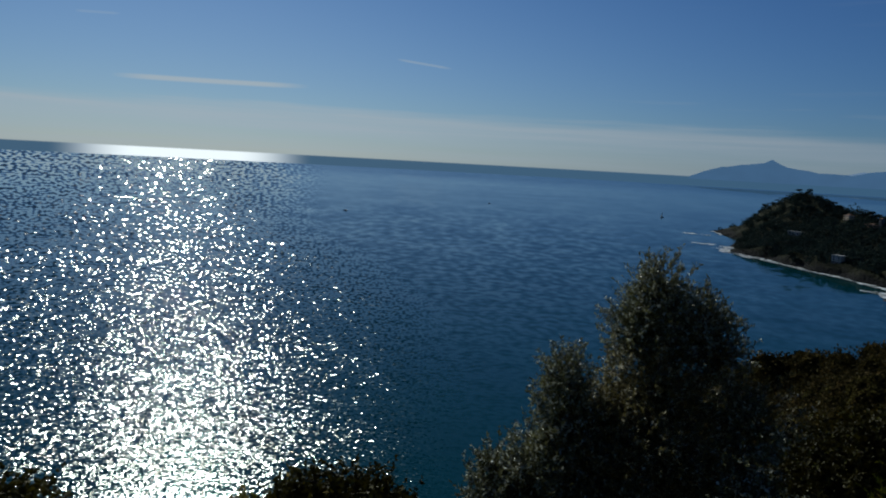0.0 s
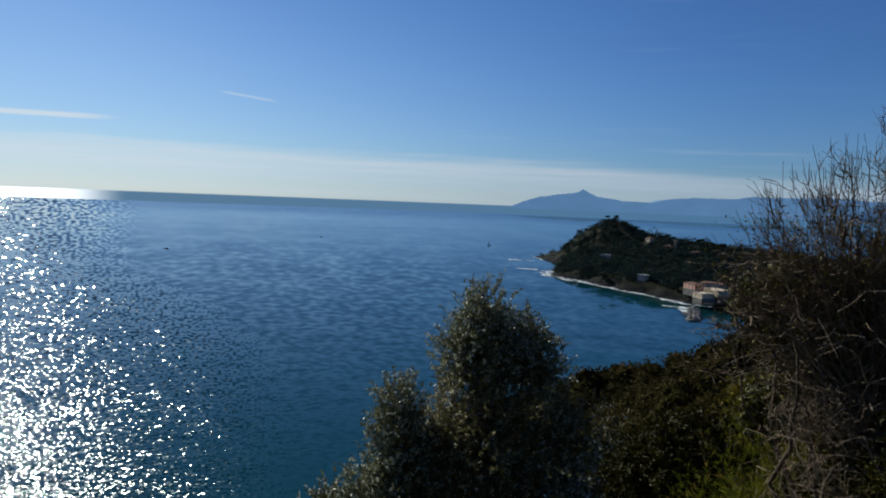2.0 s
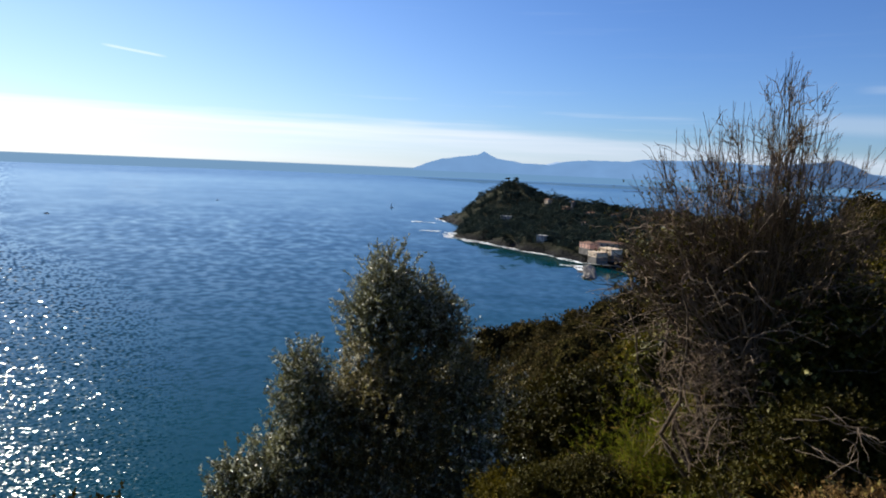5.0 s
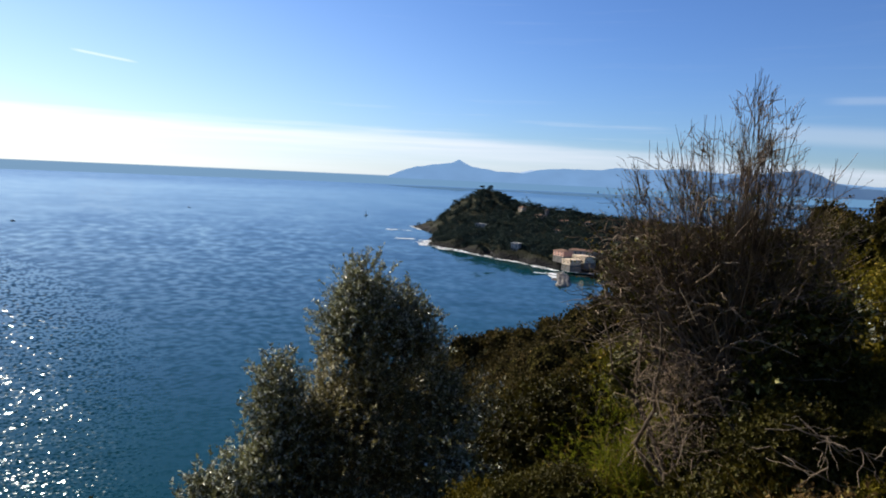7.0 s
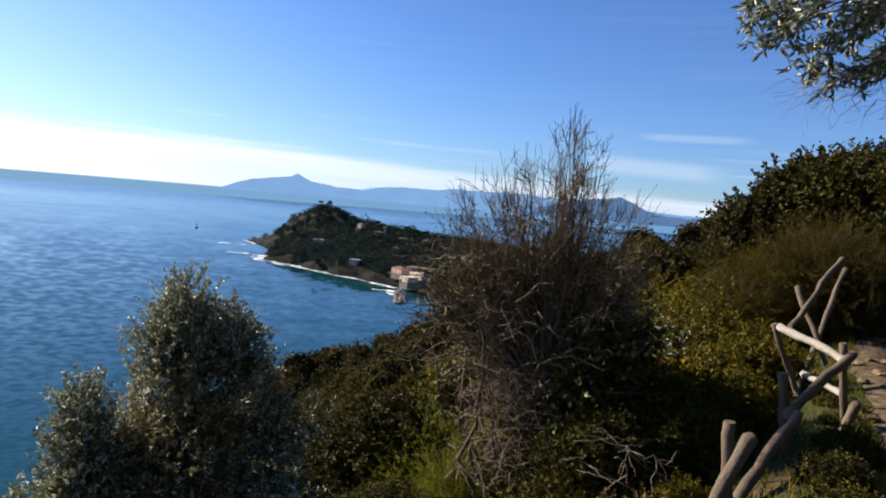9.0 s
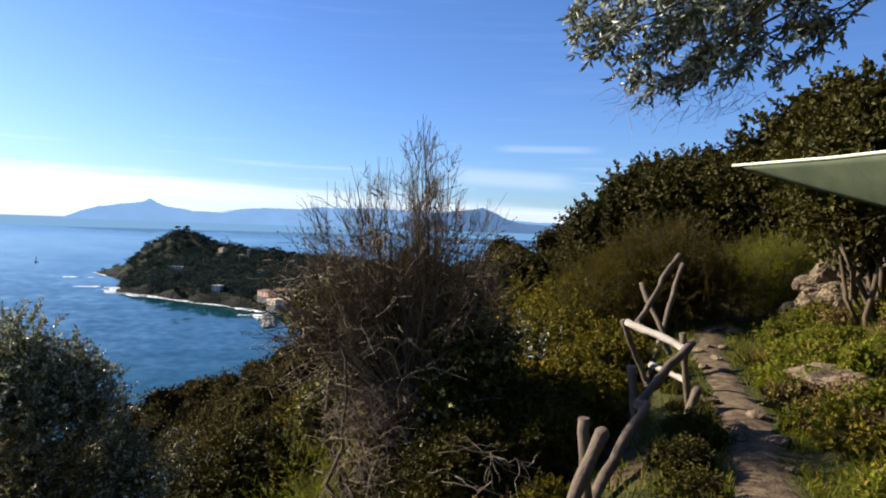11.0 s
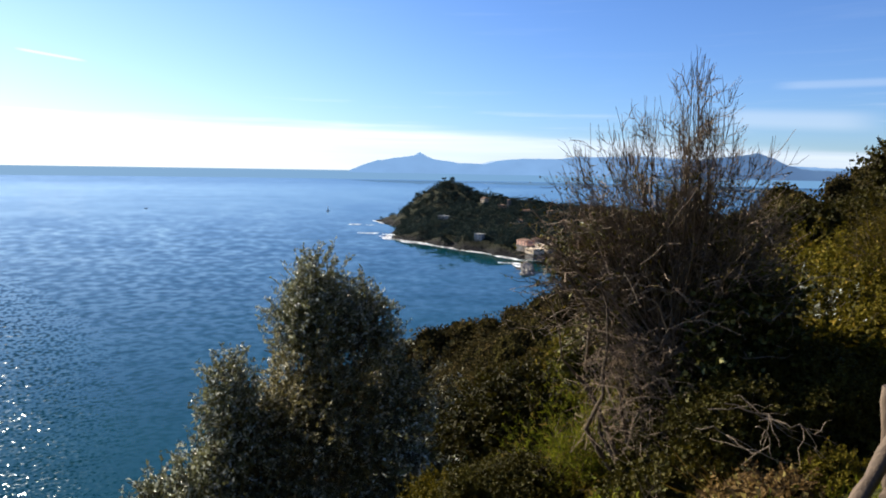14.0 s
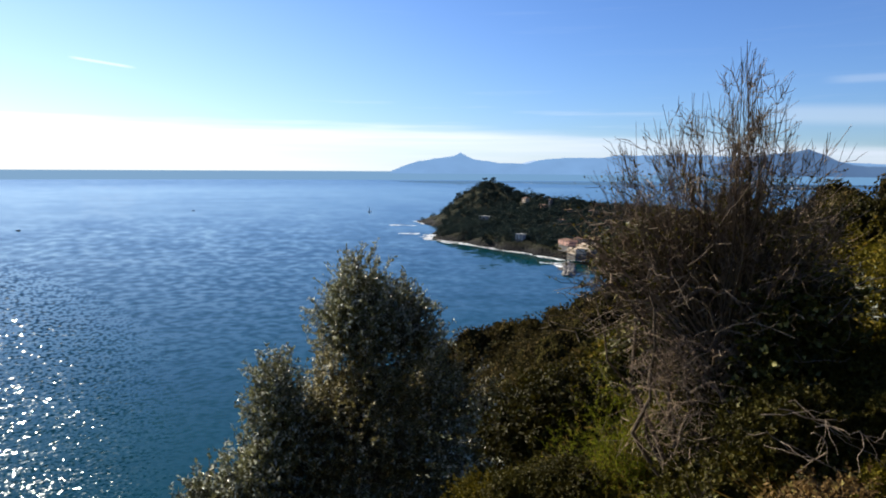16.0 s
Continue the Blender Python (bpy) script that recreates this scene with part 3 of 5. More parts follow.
def make_headland():
    xs, ys = np.arange(-70, 545, 3.0), np.arange(620, 1180, 3.0)
    x, y = np.meshgrid(xs, ys)
    z = headland_height(x, y)
    m = len(xs)
    i, j = np.meshgrid(np.arange(len(ys) - 1), np.arange(m - 1), indexing="ij")
    F = np.stack([i * m + j, i * m + j + 1, (i + 1) * m + j + 1, (i + 1) * m + j], -1).reshape(-1, 4)
    keep = (z.ravel()[F] > -6).any(1)
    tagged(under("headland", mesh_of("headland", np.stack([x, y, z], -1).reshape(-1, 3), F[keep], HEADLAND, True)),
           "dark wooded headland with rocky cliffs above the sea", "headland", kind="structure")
    # tree crowns as clumps of foliage
    rng = np.random.default_rng(11)
    px, py = rng.uniform(-50, 400, 19000), rng.uniform(630, 1140, 19000)
    pz = headland_height(px, py)
    shore, _ = near_line(px, py, COAST, True)
    crest, _ = near_line(px, py, RIDGE)
    ok = (pz > 1.5 + 7 * rng.uniform(0, 1, len(px)) ** 3) & inside(px, py, COAST) & (shore > 2.5) & ((py < 1010) | (crest < 45)) & ~((px < 0) & (py > 1000) & (rng.uniform(0, 1, len(px)) < 0.93))
    for hx, hy, hr in CLEARINGS:
        ok &= np.hypot(px - hx, py - hy) > hr
    px, py, pz = px[ok][:4200], py[ok][:4200], pz[ok][:4200]
    n, per = len(px), 46
    size = rng.uniform(1.6, 4.2, n) * (1 + 0.6 * (rng.uniform(0, 1, n) > 0.85))
    d = unit(rng.normal(size=(n, per, 3)))
    centre = np.stack([px, py, pz + size * rng.uniform(0.5, 1.1, n)], -1)
    P = centre[:, None] + d * (size[:, None] * rng.uniform(0.55, 1.0, (n, per)))[..., None] * [1.15, 1.15, 0.85]
    D = unit(np.cross(d, rng.normal(size=(n, per, 3))) + 0.35 * d)
    V, F = leaves(P.reshape(-1, 3), D.reshape(-1, 3), 1.7, 1.4, rng, d.reshape(-1, 3) + [0, 0, 0.2])
    tagged(under("headland_trees", mesh_of("headland_trees", V, F, PINES)), "dense dark evergreen trees covering the headland", "woodland", kind="stuff")


def pine(x, y, z, h, rng, group):
    """An umbrella pine: bare trunk, limbs, flat ragged crown."""
    tree = thing("umbrella_pine", x, y, z, "tall umbrella pine with a flat dark crown", "tree", group)
    top = np.array([0.05 * h, 0, 0.72 * h])
    lines = [(bend((0, 0, -0.5), top, rng, 6, 0.1), 0.035 * h, 0.02 * h)]
    lobes = []
    for k in range(7):
        a = rng.uniform(0, 6.28)
        tip = top + [0.27 * h * math.cos(a), 0.27 * h * math.sin(a), rng.uniform(0.08, 0.2) * h]
        lines.append((bend(top, tip, rng, 4, 0.1), 0.015 * h, 0.006 * h))
        lobes.append((*tip, 0.17 * h, 0.17 * h, 0.08 * h))
    under("trunk", mesh_of("trunk", *tubes(lines, 5), BARK, True), tree)
    V, F, _, _ = twigs_in(lobes, 150, rng, 0.05 * h, 6, 0.09 * h, 0.05 * h, 0.4, 0.8)
    under("crown", mesh_of("crown", V, F, PINES), tree)


def box_into(bm, x0, y0, z0, x1, y1, z1):
    made = bmesh.ops.create_cube(bm, size=1.0)["verts"]
    bmesh.ops.scale(bm, vec=(x1 - x0, y1 - y0, z1 - z0), verts=made)
    bmesh.ops.translate(bm, vec=((x0 + x1) / 2, (y0 + y1) / 2, (z0 + z1) / 2), verts=made)
    return made


def house(name, label, x, y, z, turn, w, d, h, wall, roof="hip", rise=2.0, floors=2, bays=4, base=6.0, category="house"):
    """A plastered house: walls on a deep base, a tiled roof with eaves, and windows with sills on the seaward side."""
    home = thing(name, x, y, z, label, category, turn=turn)
    bm = bmesh.new()
    box_into(bm, -w / 2, -d / 2, 0, w / 2, d / 2, h)
    part("wall", bm, wall, home)
    bm = bmesh.new()
    box_into(bm, -w / 2 - 0.2, -d / 2 - 0.2, -base, w / 2 + 0.2, d / 2 + 0.2, -0.01)
    part("plinth", bm, GREY_WALL, home, "dark stone base wall")
    bm = bmesh.new()
    if roof == "hip":
        e = 0.5
        low = [bm.verts.new(p) for p in ((-w / 2 - e, -d / 2 - e, h), (w / 2 + e, -d / 2 - e, h), (w / 2 + e, d / 2 + e, h), (-w / 2 - e, d / 2 + e, h))]
        k = max(0.0, w / 2 - d / 2)
        r0, r1 = bm.verts.new((-k - 0.2, 0, h + rise)), bm.verts.new((k + 0.2, 0, h + rise))
        for f in ((low[0], low[1], r1, r0), (low[1], low[2], r1), (low[2], low[3], r0, r1), (low[3], low[0], r0), low[::-1]):
            bm.faces.new(f)
        part("roof", bm, ROOF_TILE, home)
    else:
        box_into(bm, -w / 2 - 0.3, -d / 2 - 0.3, h, w / 2 + 0.3, d / 2 + 0.3, h + 0.7)
        part("roof", bm, wall, home)
    for f in range(floors):
        for b in range(bays):
            cx, cz = -w / 2 + w * (b + 0.5) / bays, h * (f + 0.5) / floors
            ww, wh = min(1.3, w / bays * 0.45), min(1.9, h / floors * 0.6)
            bm = bmesh.new()
            box_into(bm, cx - ww / 2, -d / 2 - 0.05, cz - wh / 2, cx + ww / 2, -d / 2 + 0.1, cz + wh / 2)
            pane = part("window", bm, DARK_GLASS, home)
            bm = bmesh.new()
            box_into(bm, cx - ww / 2 - 0.15, -d / 2 - 0.2, cz - wh / 2 - 0.15, cx + ww / 2 + 0.15, -d / 2 - 0.06, cz - wh / 2)
            part("sill", bm, WHITE_WALL, pane)
    return home


CLEARINGS = []


def category_of(more):
    return more.get("category", "house")


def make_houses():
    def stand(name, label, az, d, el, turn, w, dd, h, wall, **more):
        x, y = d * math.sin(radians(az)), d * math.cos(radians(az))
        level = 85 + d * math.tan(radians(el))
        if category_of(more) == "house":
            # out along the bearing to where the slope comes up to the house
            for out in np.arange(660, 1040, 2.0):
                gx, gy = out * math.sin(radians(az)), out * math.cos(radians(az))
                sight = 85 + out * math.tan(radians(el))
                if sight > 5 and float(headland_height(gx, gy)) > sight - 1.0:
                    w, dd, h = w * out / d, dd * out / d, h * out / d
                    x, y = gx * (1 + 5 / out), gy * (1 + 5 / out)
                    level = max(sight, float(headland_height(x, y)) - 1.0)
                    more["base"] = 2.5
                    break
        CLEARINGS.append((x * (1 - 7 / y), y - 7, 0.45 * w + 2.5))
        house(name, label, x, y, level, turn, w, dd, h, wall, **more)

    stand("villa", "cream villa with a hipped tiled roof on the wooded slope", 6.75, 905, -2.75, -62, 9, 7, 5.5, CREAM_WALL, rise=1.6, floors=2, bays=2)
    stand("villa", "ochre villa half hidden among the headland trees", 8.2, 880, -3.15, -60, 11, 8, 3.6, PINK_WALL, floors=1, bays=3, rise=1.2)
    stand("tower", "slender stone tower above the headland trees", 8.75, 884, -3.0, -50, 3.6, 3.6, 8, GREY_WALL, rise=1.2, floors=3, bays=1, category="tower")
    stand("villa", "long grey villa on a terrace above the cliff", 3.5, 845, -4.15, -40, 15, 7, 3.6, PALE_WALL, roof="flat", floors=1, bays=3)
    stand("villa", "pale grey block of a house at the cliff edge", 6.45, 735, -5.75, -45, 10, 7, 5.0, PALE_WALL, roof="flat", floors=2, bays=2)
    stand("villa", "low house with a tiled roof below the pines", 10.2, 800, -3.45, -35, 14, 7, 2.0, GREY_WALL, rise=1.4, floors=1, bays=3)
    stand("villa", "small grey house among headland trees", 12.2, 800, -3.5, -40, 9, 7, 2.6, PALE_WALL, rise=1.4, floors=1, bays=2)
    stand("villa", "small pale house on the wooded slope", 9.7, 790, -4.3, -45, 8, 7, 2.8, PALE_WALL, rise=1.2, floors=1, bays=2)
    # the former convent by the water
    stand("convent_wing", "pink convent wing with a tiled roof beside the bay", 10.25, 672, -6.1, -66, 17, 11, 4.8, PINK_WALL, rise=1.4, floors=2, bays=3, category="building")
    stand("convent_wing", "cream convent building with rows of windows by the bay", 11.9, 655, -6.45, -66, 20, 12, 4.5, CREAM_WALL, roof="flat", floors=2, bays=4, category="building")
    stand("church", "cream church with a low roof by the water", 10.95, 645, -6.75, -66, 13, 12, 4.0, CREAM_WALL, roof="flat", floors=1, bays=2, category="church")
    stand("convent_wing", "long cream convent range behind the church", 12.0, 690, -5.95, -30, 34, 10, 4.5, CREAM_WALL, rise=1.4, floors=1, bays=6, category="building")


def make_breakwater():
    rng = np.random.default_rng(5)
    pile = thing("breakwater", 108, 590, 0, "low breakwater of tumbled pale boulders in the bay", "breakwater")
    for k in range(46):
        t = k / 45
        bm = bmesh.new()
        bmesh.ops.create_icosphere(bm, subdivisions=1, radius=1.0)
        size = rng.uniform(1.6, 3.2)
        for v in bm.verts:
            v.co = v.co * size * rng.uniform(0.75, 1.2)
            v.co.z *= 0.75
            v.co += Vector((-6 + 12 * t + rng.normal() * 0.4 + (k % 3 - 1) * 3.2, -36 + 74 * t, 0.9 if k % 3 == 1 else 0.1))
        part("boulder", bm, ROCK_GREY, pile)


def ribbon(points, width, rng, z=0.25):
    """An uneven strip along a line on the water."""
    pts = np.asarray(points, float)
    seg = np.hypot(*np.diff(pts, axis=0).T)
    at = np.concatenate([[0], np.cumsum(seg)])
    s = np.arange(0, at[-1], 2.0)
    x, y = np.interp(s, at, pts[:, 0]), np.interp(s, at, pts[:, 1])
    d = unit(np.stack([np.gradient(x), np.gradient(y)], -1))
    w = width * (0.55 + 0.45 * np.sin(s * 0.11 + rng.uniform(0, 6)) + 0.5 * rng.uniform(0, 1, len(s)))
    out = np.stack([x - d[:, 1] * w, y + d[:, 0] * w, 0 * x + z], -1)
    inn = np.stack([x + d[:, 1] * w * 0.6, y - d[:, 0] * w * 0.6, 0 * x + z], -1)
    V = np.concatenate([out, inn])
    n = len(s)
    i = np.arange(n - 1)
    return V, np.stack([i, i + 1, i + n + 1, i + n], -1)


def make_surf():
    rng = np.random.default_rng(8)
    lines = [(COAST[0:2] + [-4, -3], 3), (COAST[3:6] + [-7, -5], 9), (COAST[4:8] + [-4, -4], 4.5), (COAST[6:11] + [-3, -5], 4.0),
             (np.array([(-30, 866), (2, 850)]), 6), (np.array([(88, 630), (112, 622)]), 6), (np.array([(-78, 1040), (-40, 1030)]), 6),
             (np.array([(-58, 905), (-30, 900)]), 5), (np.array([(98, 632), (103, 600)]), 3), (np.array([(128, 638), (180, 640)]), 2.5)]
    Vs, Fs, base = [], [], 0
    for pts, w in lines:
        V, F = ribbon(pts, 1.4 * w, rng)
        Vs.append(V), Fs.append(F + base)
        base += len(V)
    tagged(under("surf", mesh_of("surf", np.concatenate(Vs), np.concatenate(Fs), FOAM)), "white surf breaking along the rocky shore", "surf", kind="stuff")


def range_of_hills(name, label, d, points, mat, thick, rough, seed):
    """A far ridge line, by bearing and height in degrees above the level of the viewpoint."""
    az = np.arange(points[0][0], points[-1][0] + 0.01, 0.1)
    el = np.interp(az, [p[0] for p in points], [p[1] for p in points])
    rng = np.random.default_rng(seed)
    el = el + rough * sum(np.sin(az * f + rng.uniform(0, 6)) / f for f in (3, 5.3, 9.1, 15)) * np.clip((el + 0.5) / 0.6, 0.1, 1)
    top = 85 + d * np.tan(np.radians(el))
    # the foot floats above the sea sheet, raised to fit the view from the viewpoint
    shore = 85 + d * math.tan(radians(-0.45))
    rows = []
    for k in range(7):
        r = d - thick * (6 - k) / 6
        spur = 1 + 0.06 * np.sin(az * 4.7 + k * 0.4 + seed) * (1 - k / 6)
        rise = np.minimum((k / 6) ** 0.8 * spur, 1)
        rows.append(np.stack([r * np.sin(np.radians(az)), r * np.cos(np.radians(az)), shore + np.maximum(top - shore, 0) * rise], -1))
    rows.append(rows[-1] * [1.0005, 1.0005, 0] + [0, 0, shore])
    V = np.stack(rows)
    n, m = V.shape[:2]
    i, j = np.meshgrid(np.arange(n - 1), np.arange(m - 1), indexing="ij")
    F = np.stack([i * m + j, i * m + j + 1, (i + 1) * m + j + 1, (i + 1) * m + j], -1).reshape(-1, 4)
    tagged(under(name, mesh_of(name, V.reshape(-1, 3), F, mat, True)), label, "mountains", kind="structure")


ROCK_GREY = rock_material("breakwater_rock", (0.11, 0.10, 0.09), (0.30, 0.28, 0.25), 0.6)
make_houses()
make_headland()
make_breakwater()
make_surf()
rng = np.random.default_rng(21)
for az, d, h in ((1.2, 1062, 11), (3.4, 1006, 9), (4.1, 1000, 8), (5.7, 962, 8), (8.0, 915, 11), (8.4, 908, 10), (9.2, 900, 8), (10.4, 880, 10), (11.2, 868, 10), (12.0, 855, 11), (13.1, 840, 10)):
    px, py = d * math.sin(radians(az)), d * math.cos(radians(az))
    pine(px, py, float(headland_height(px, py)), h, rng, "pines on the headland ridge")
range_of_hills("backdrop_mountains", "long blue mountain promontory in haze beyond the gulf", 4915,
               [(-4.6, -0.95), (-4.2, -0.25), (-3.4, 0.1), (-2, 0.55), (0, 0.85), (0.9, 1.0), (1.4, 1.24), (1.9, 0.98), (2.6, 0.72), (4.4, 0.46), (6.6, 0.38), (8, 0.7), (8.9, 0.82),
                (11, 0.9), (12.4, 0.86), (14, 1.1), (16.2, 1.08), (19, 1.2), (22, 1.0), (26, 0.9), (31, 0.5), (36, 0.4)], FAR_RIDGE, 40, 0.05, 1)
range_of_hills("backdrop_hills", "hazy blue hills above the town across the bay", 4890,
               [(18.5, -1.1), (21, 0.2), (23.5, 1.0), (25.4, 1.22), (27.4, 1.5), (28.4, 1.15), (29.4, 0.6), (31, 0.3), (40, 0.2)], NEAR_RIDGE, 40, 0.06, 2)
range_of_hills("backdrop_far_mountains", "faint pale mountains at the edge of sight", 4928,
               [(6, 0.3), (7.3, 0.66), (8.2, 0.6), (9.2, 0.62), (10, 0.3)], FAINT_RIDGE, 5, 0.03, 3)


def make_town():
    rng = np.random.default_rng(77)
    bm = bmesh.new()
    for k in range(46):
        az, d = radians(rng.uniform(25.2, 30)), rng.uniform(3450, 3650)
        x, y, w, h = d * math.sin(az), d * math.cos(az), rng.uniform(14, 40), rng.uniform(4, 10)
        box_into(bm, x - w / 2, y - 6, -1, x + w / 2, y + 6, h)
    tagged(part("far_town", bm, TOWN_WALL), "pale seaside town along the far shore", "town", kind="stuff")


make_town()


def boat(x, y, length, sail, label, turn):
    craft = thing("sailing_boat" if sail else "motor_boat", x, y, 0, label, "boat", turn=turn)
    bm = bmesh.new()
    made = box_into(bm, -length / 2, -length * 0.16, -0.4, length / 2, length * 0.16, length * 0.13)
    for v in made:
        if v.co.x > 0:
            v.co.y *= 0.15
            v.co.z *= 1.25
        elif v.co.z < 0:
            v.co.y *= 0.7
    part("hull", bm, HULL, craft)
    bm = bmesh.new()
    box_into(bm, -length * 0.25, -length * 0.09, length * 0.13, length * 0.1, length * 0.09, length * 0.25)
    part("cabin", bm, SAIL if sail else HULL, craft)
    if sail:
        under("mast", mesh_of("mast", *tubes([([(0, 0, 0.5), (0, 0, length * 0.7), (0, 0, length * 1.4)], 0.2, 0.12)], 6), SAIL), craft)
        bm = bmesh.new()
        for s in (-0.03, 0.03):
            bm.faces.new([bm.verts.new(p) for p in ((-0.15, s, length * 0.3), (-length * 0.35, s, length * 0.32), (-0.15, s, length * 1.3))])
        part("sail", bm, SAIL, craft)


boat(-140, 1342, 8, True, "white sailing boat on the open sea", 40)
boat(-553, 908, 7, False, "small dark motor boat on the sea", 170)
boat(-480, 1345, 6, False, "small dark fishing boat on the sea", 10)
boat(-1365, 1820, 9, False, "distant dark boat in the sun glitter", 15)

# ---- scrub woods on the far part of the hillside ----


def dome():
    """Points and triangles of a ball of few faces, to be the dense inside of a crown."""
    bm = bmesh.new()
    bmesh.ops.create_icosphere(bm, subdivisions=3, radius=1.0)
    bm.verts.ensure_lookup_table()
    V = np.array([v.co[:] for v in bm.verts])
    F = np.array([[v.index for v in f.verts] for f in bm.faces])
    bm.free()
    return V, F


def canopy_cloud(x, y, z, size, per, L, rng):
    """Rounded, uneven crowns: a solid painted core, and leaves that lie on the outside."""
    n = len(x)
    A, B = rng.normal(size=(3, 1)) * 3.4, rng.normal(size=(3, 1)) * 7
    p1, p2 = rng.uniform(0, 6, (n, 1, 1)), rng.uniform(0, 6, (n, 1, 1))
    tall = rng.uniform(0.75, 1.15, (n, 1))
    base = np.stack([x, y, z + size * 0.25], -1)[:, None]

    def skin(u, k):
        wob = 1 + 0.16 * np.sin(u @ A + p1)[..., 0] + 0.08 * np.sin(u @ B + p2)[..., 0]
        q = u * (size[:, None] * wob * k)[..., None]
        q[..., 2] *= tall
        return base + q

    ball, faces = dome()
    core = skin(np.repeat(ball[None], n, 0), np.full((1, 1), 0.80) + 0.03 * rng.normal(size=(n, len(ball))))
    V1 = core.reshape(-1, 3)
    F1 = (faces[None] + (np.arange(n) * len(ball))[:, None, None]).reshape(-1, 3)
    u = unit(rng.normal(size=(n, per, 3)) + [0, 0, 0.45])
    P = skin(u, rng.uniform(0.78, 1.03, (n, per)))
    D = unit(np.cross(u, rng.normal(size=(n, per, 3))) + rng.uniform(0.2, 1.6, (n, per, 1)) * u)
    L = np.repeat(L, per)[:, None]
    V, F = leaves(P.reshape(-1, 3), D.reshape(-1, 3), L, 0.6 * L, rng, 0.9 * u.reshape(-1, 3) + [0, 0, 0.15])
    return (V, F), (V1, F1)


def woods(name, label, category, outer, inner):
    """Leaves and the solid painted cores inside them, as one mesh of two materials."""
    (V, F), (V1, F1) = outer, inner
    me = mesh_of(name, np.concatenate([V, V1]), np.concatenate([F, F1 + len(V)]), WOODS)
    me.materials.append(PAINTED_CORE)
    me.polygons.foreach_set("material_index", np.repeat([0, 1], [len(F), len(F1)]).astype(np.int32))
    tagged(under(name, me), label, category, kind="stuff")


def packed(rng, tries, az0, az1, d0, d1, small, large):
    """Places for crowns that touch but do not hide in one another."""
    xs, ys, ss = np.zeros(0), np.zeros(0), np.zeros(0)
    for k in range(tries):
        a, r = radians(rng.uniform(az0, az1)), math.sqrt(rng.uniform(d0 ** 2, d1 ** 2))
        px, py, size = r * math.sin(a), r * math.cos(a), rng.uniform(small, large)
        if not len(xs) or (np.hypot(px - xs, py - ys) > 0.72 * (size + ss)).all():
            xs, ys, ss = np.append(xs, px), np.append(ys, py), np.append(ss, size)
    return xs, ys, ss


def make_woods():
    rng = np.random.default_rng(31)
    # near belt of low scrub
    x, y, size = packed(rng, 6000, -10, 60, 19, 58, 0.8, 1.7)
    z = hillside(x, y)
    s, c = along_across(x, y)
    ok = (z > 3) & ~((c > -2.6) & (c < 2.2) & (s < 32))
    x, y, z, size = x[ok], y[ok], z[ok], size[ok]
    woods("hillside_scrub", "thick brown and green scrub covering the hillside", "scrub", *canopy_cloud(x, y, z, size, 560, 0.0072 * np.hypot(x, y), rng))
    # unseen evergreen trees added behind the viewpoint, to block sky light from the foliage
    x, y, size = packed(rng, 1500, 64, 262, 6.5, 45, 1.6, 3.0)
    s, c = along_across(x, y)
    ok = c < -5.0
    x, y, size = x[ok], y[ok], size[ok]
    z = hillside(x, y) + 0.9 * size
    woods("upper_woods", "unseen evergreen trees added above the path to block sky light", "woodland", *canopy_cloud(x, y, z, size, 320, np.full(len(x), 0.16), rng))
    # far belt of trees on the spur
    x, y, size = packed(rng, 9000, -12, 50, 56, 165, 1.6, 3.4)
    z = hillside(x, y)
    ok = z > 3
    x, y, z, size = x[ok], y[ok], z[ok], size[ok]
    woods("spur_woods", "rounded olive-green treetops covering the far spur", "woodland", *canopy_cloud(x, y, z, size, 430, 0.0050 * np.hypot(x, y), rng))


make_woods()
rng = np.random.default_rng(41)
for az, d, h in ((-0.5, 118, 5), (8.3, 128, 7), (9.2, 130, 6), (5.0, 125, 4.5), (11, 126, 5)):
    x, y, z = on_ground(az, d)
    pine(x, y, z - 0.5, h, rng, "pines on the hillside spur")

# ---- bushes and trees near the path ----


def bush_mesh(seed, lobes, n, leaf, L, W, length=0.28, per=12, rise=0.3, stem=0.03, shell=0.6, spread=0.8):
    """Meshes of a bush about its own foot: stems with twigs, and leaves."""
    rng = np.random.default_rng(seed)
    V, F, lines, start = twigs_in(lobes, n, rng, length, per, L, W, rise, shell, spread)
    # oversized inner leaves added to block light and darken the crown
    inner = [(*q[:3], 0.62 * q[3], 0.62 * q[4], 0.62 * q[5]) for q in lobes]
    V2, F2, _, _ = twigs_in(inner, n // 4, rng, length * 0.5, per, L * 2.0, W * 2.4, 0.0, 0.9, spread)
    V, F = np.concatenate([V, V2]), np.concatenate([F, F2 + len(V)])
    stems = []
    for lobe in lobes:
        tip = np.array(lobe[:3])
        stems.append((bend((0.1 * tip[0], 0.1 * tip[1], -0.25), tip, rng, 7, 0.12), stem, stem * 0.45))
        for k in range(5):
            q = start[rng.integers(len(start))]
            stems.append((bend(tip * rng.uniform(0.5, 1), q, rng, 5, 0.12), stem * 0.35, stem * 0.12))
    lines = [(p, 0.0024, 0.0012) for p, a, b in lines[::2]]
    return mesh_of("stem", *tubes(stems + lines, 4), BARK, True), mesh_of("crown", V, F, leaf)


def plant(name, label, category, meshes, x, y, z, turn=0.0, size=1.0, group=""):
    ob = thing(name, x, y, z, label, category, group, turn=turn)
    ob.scale = (size, size, size)
    under("stem", meshes[0], ob)
    under("crown", meshes[1], ob)
    return ob


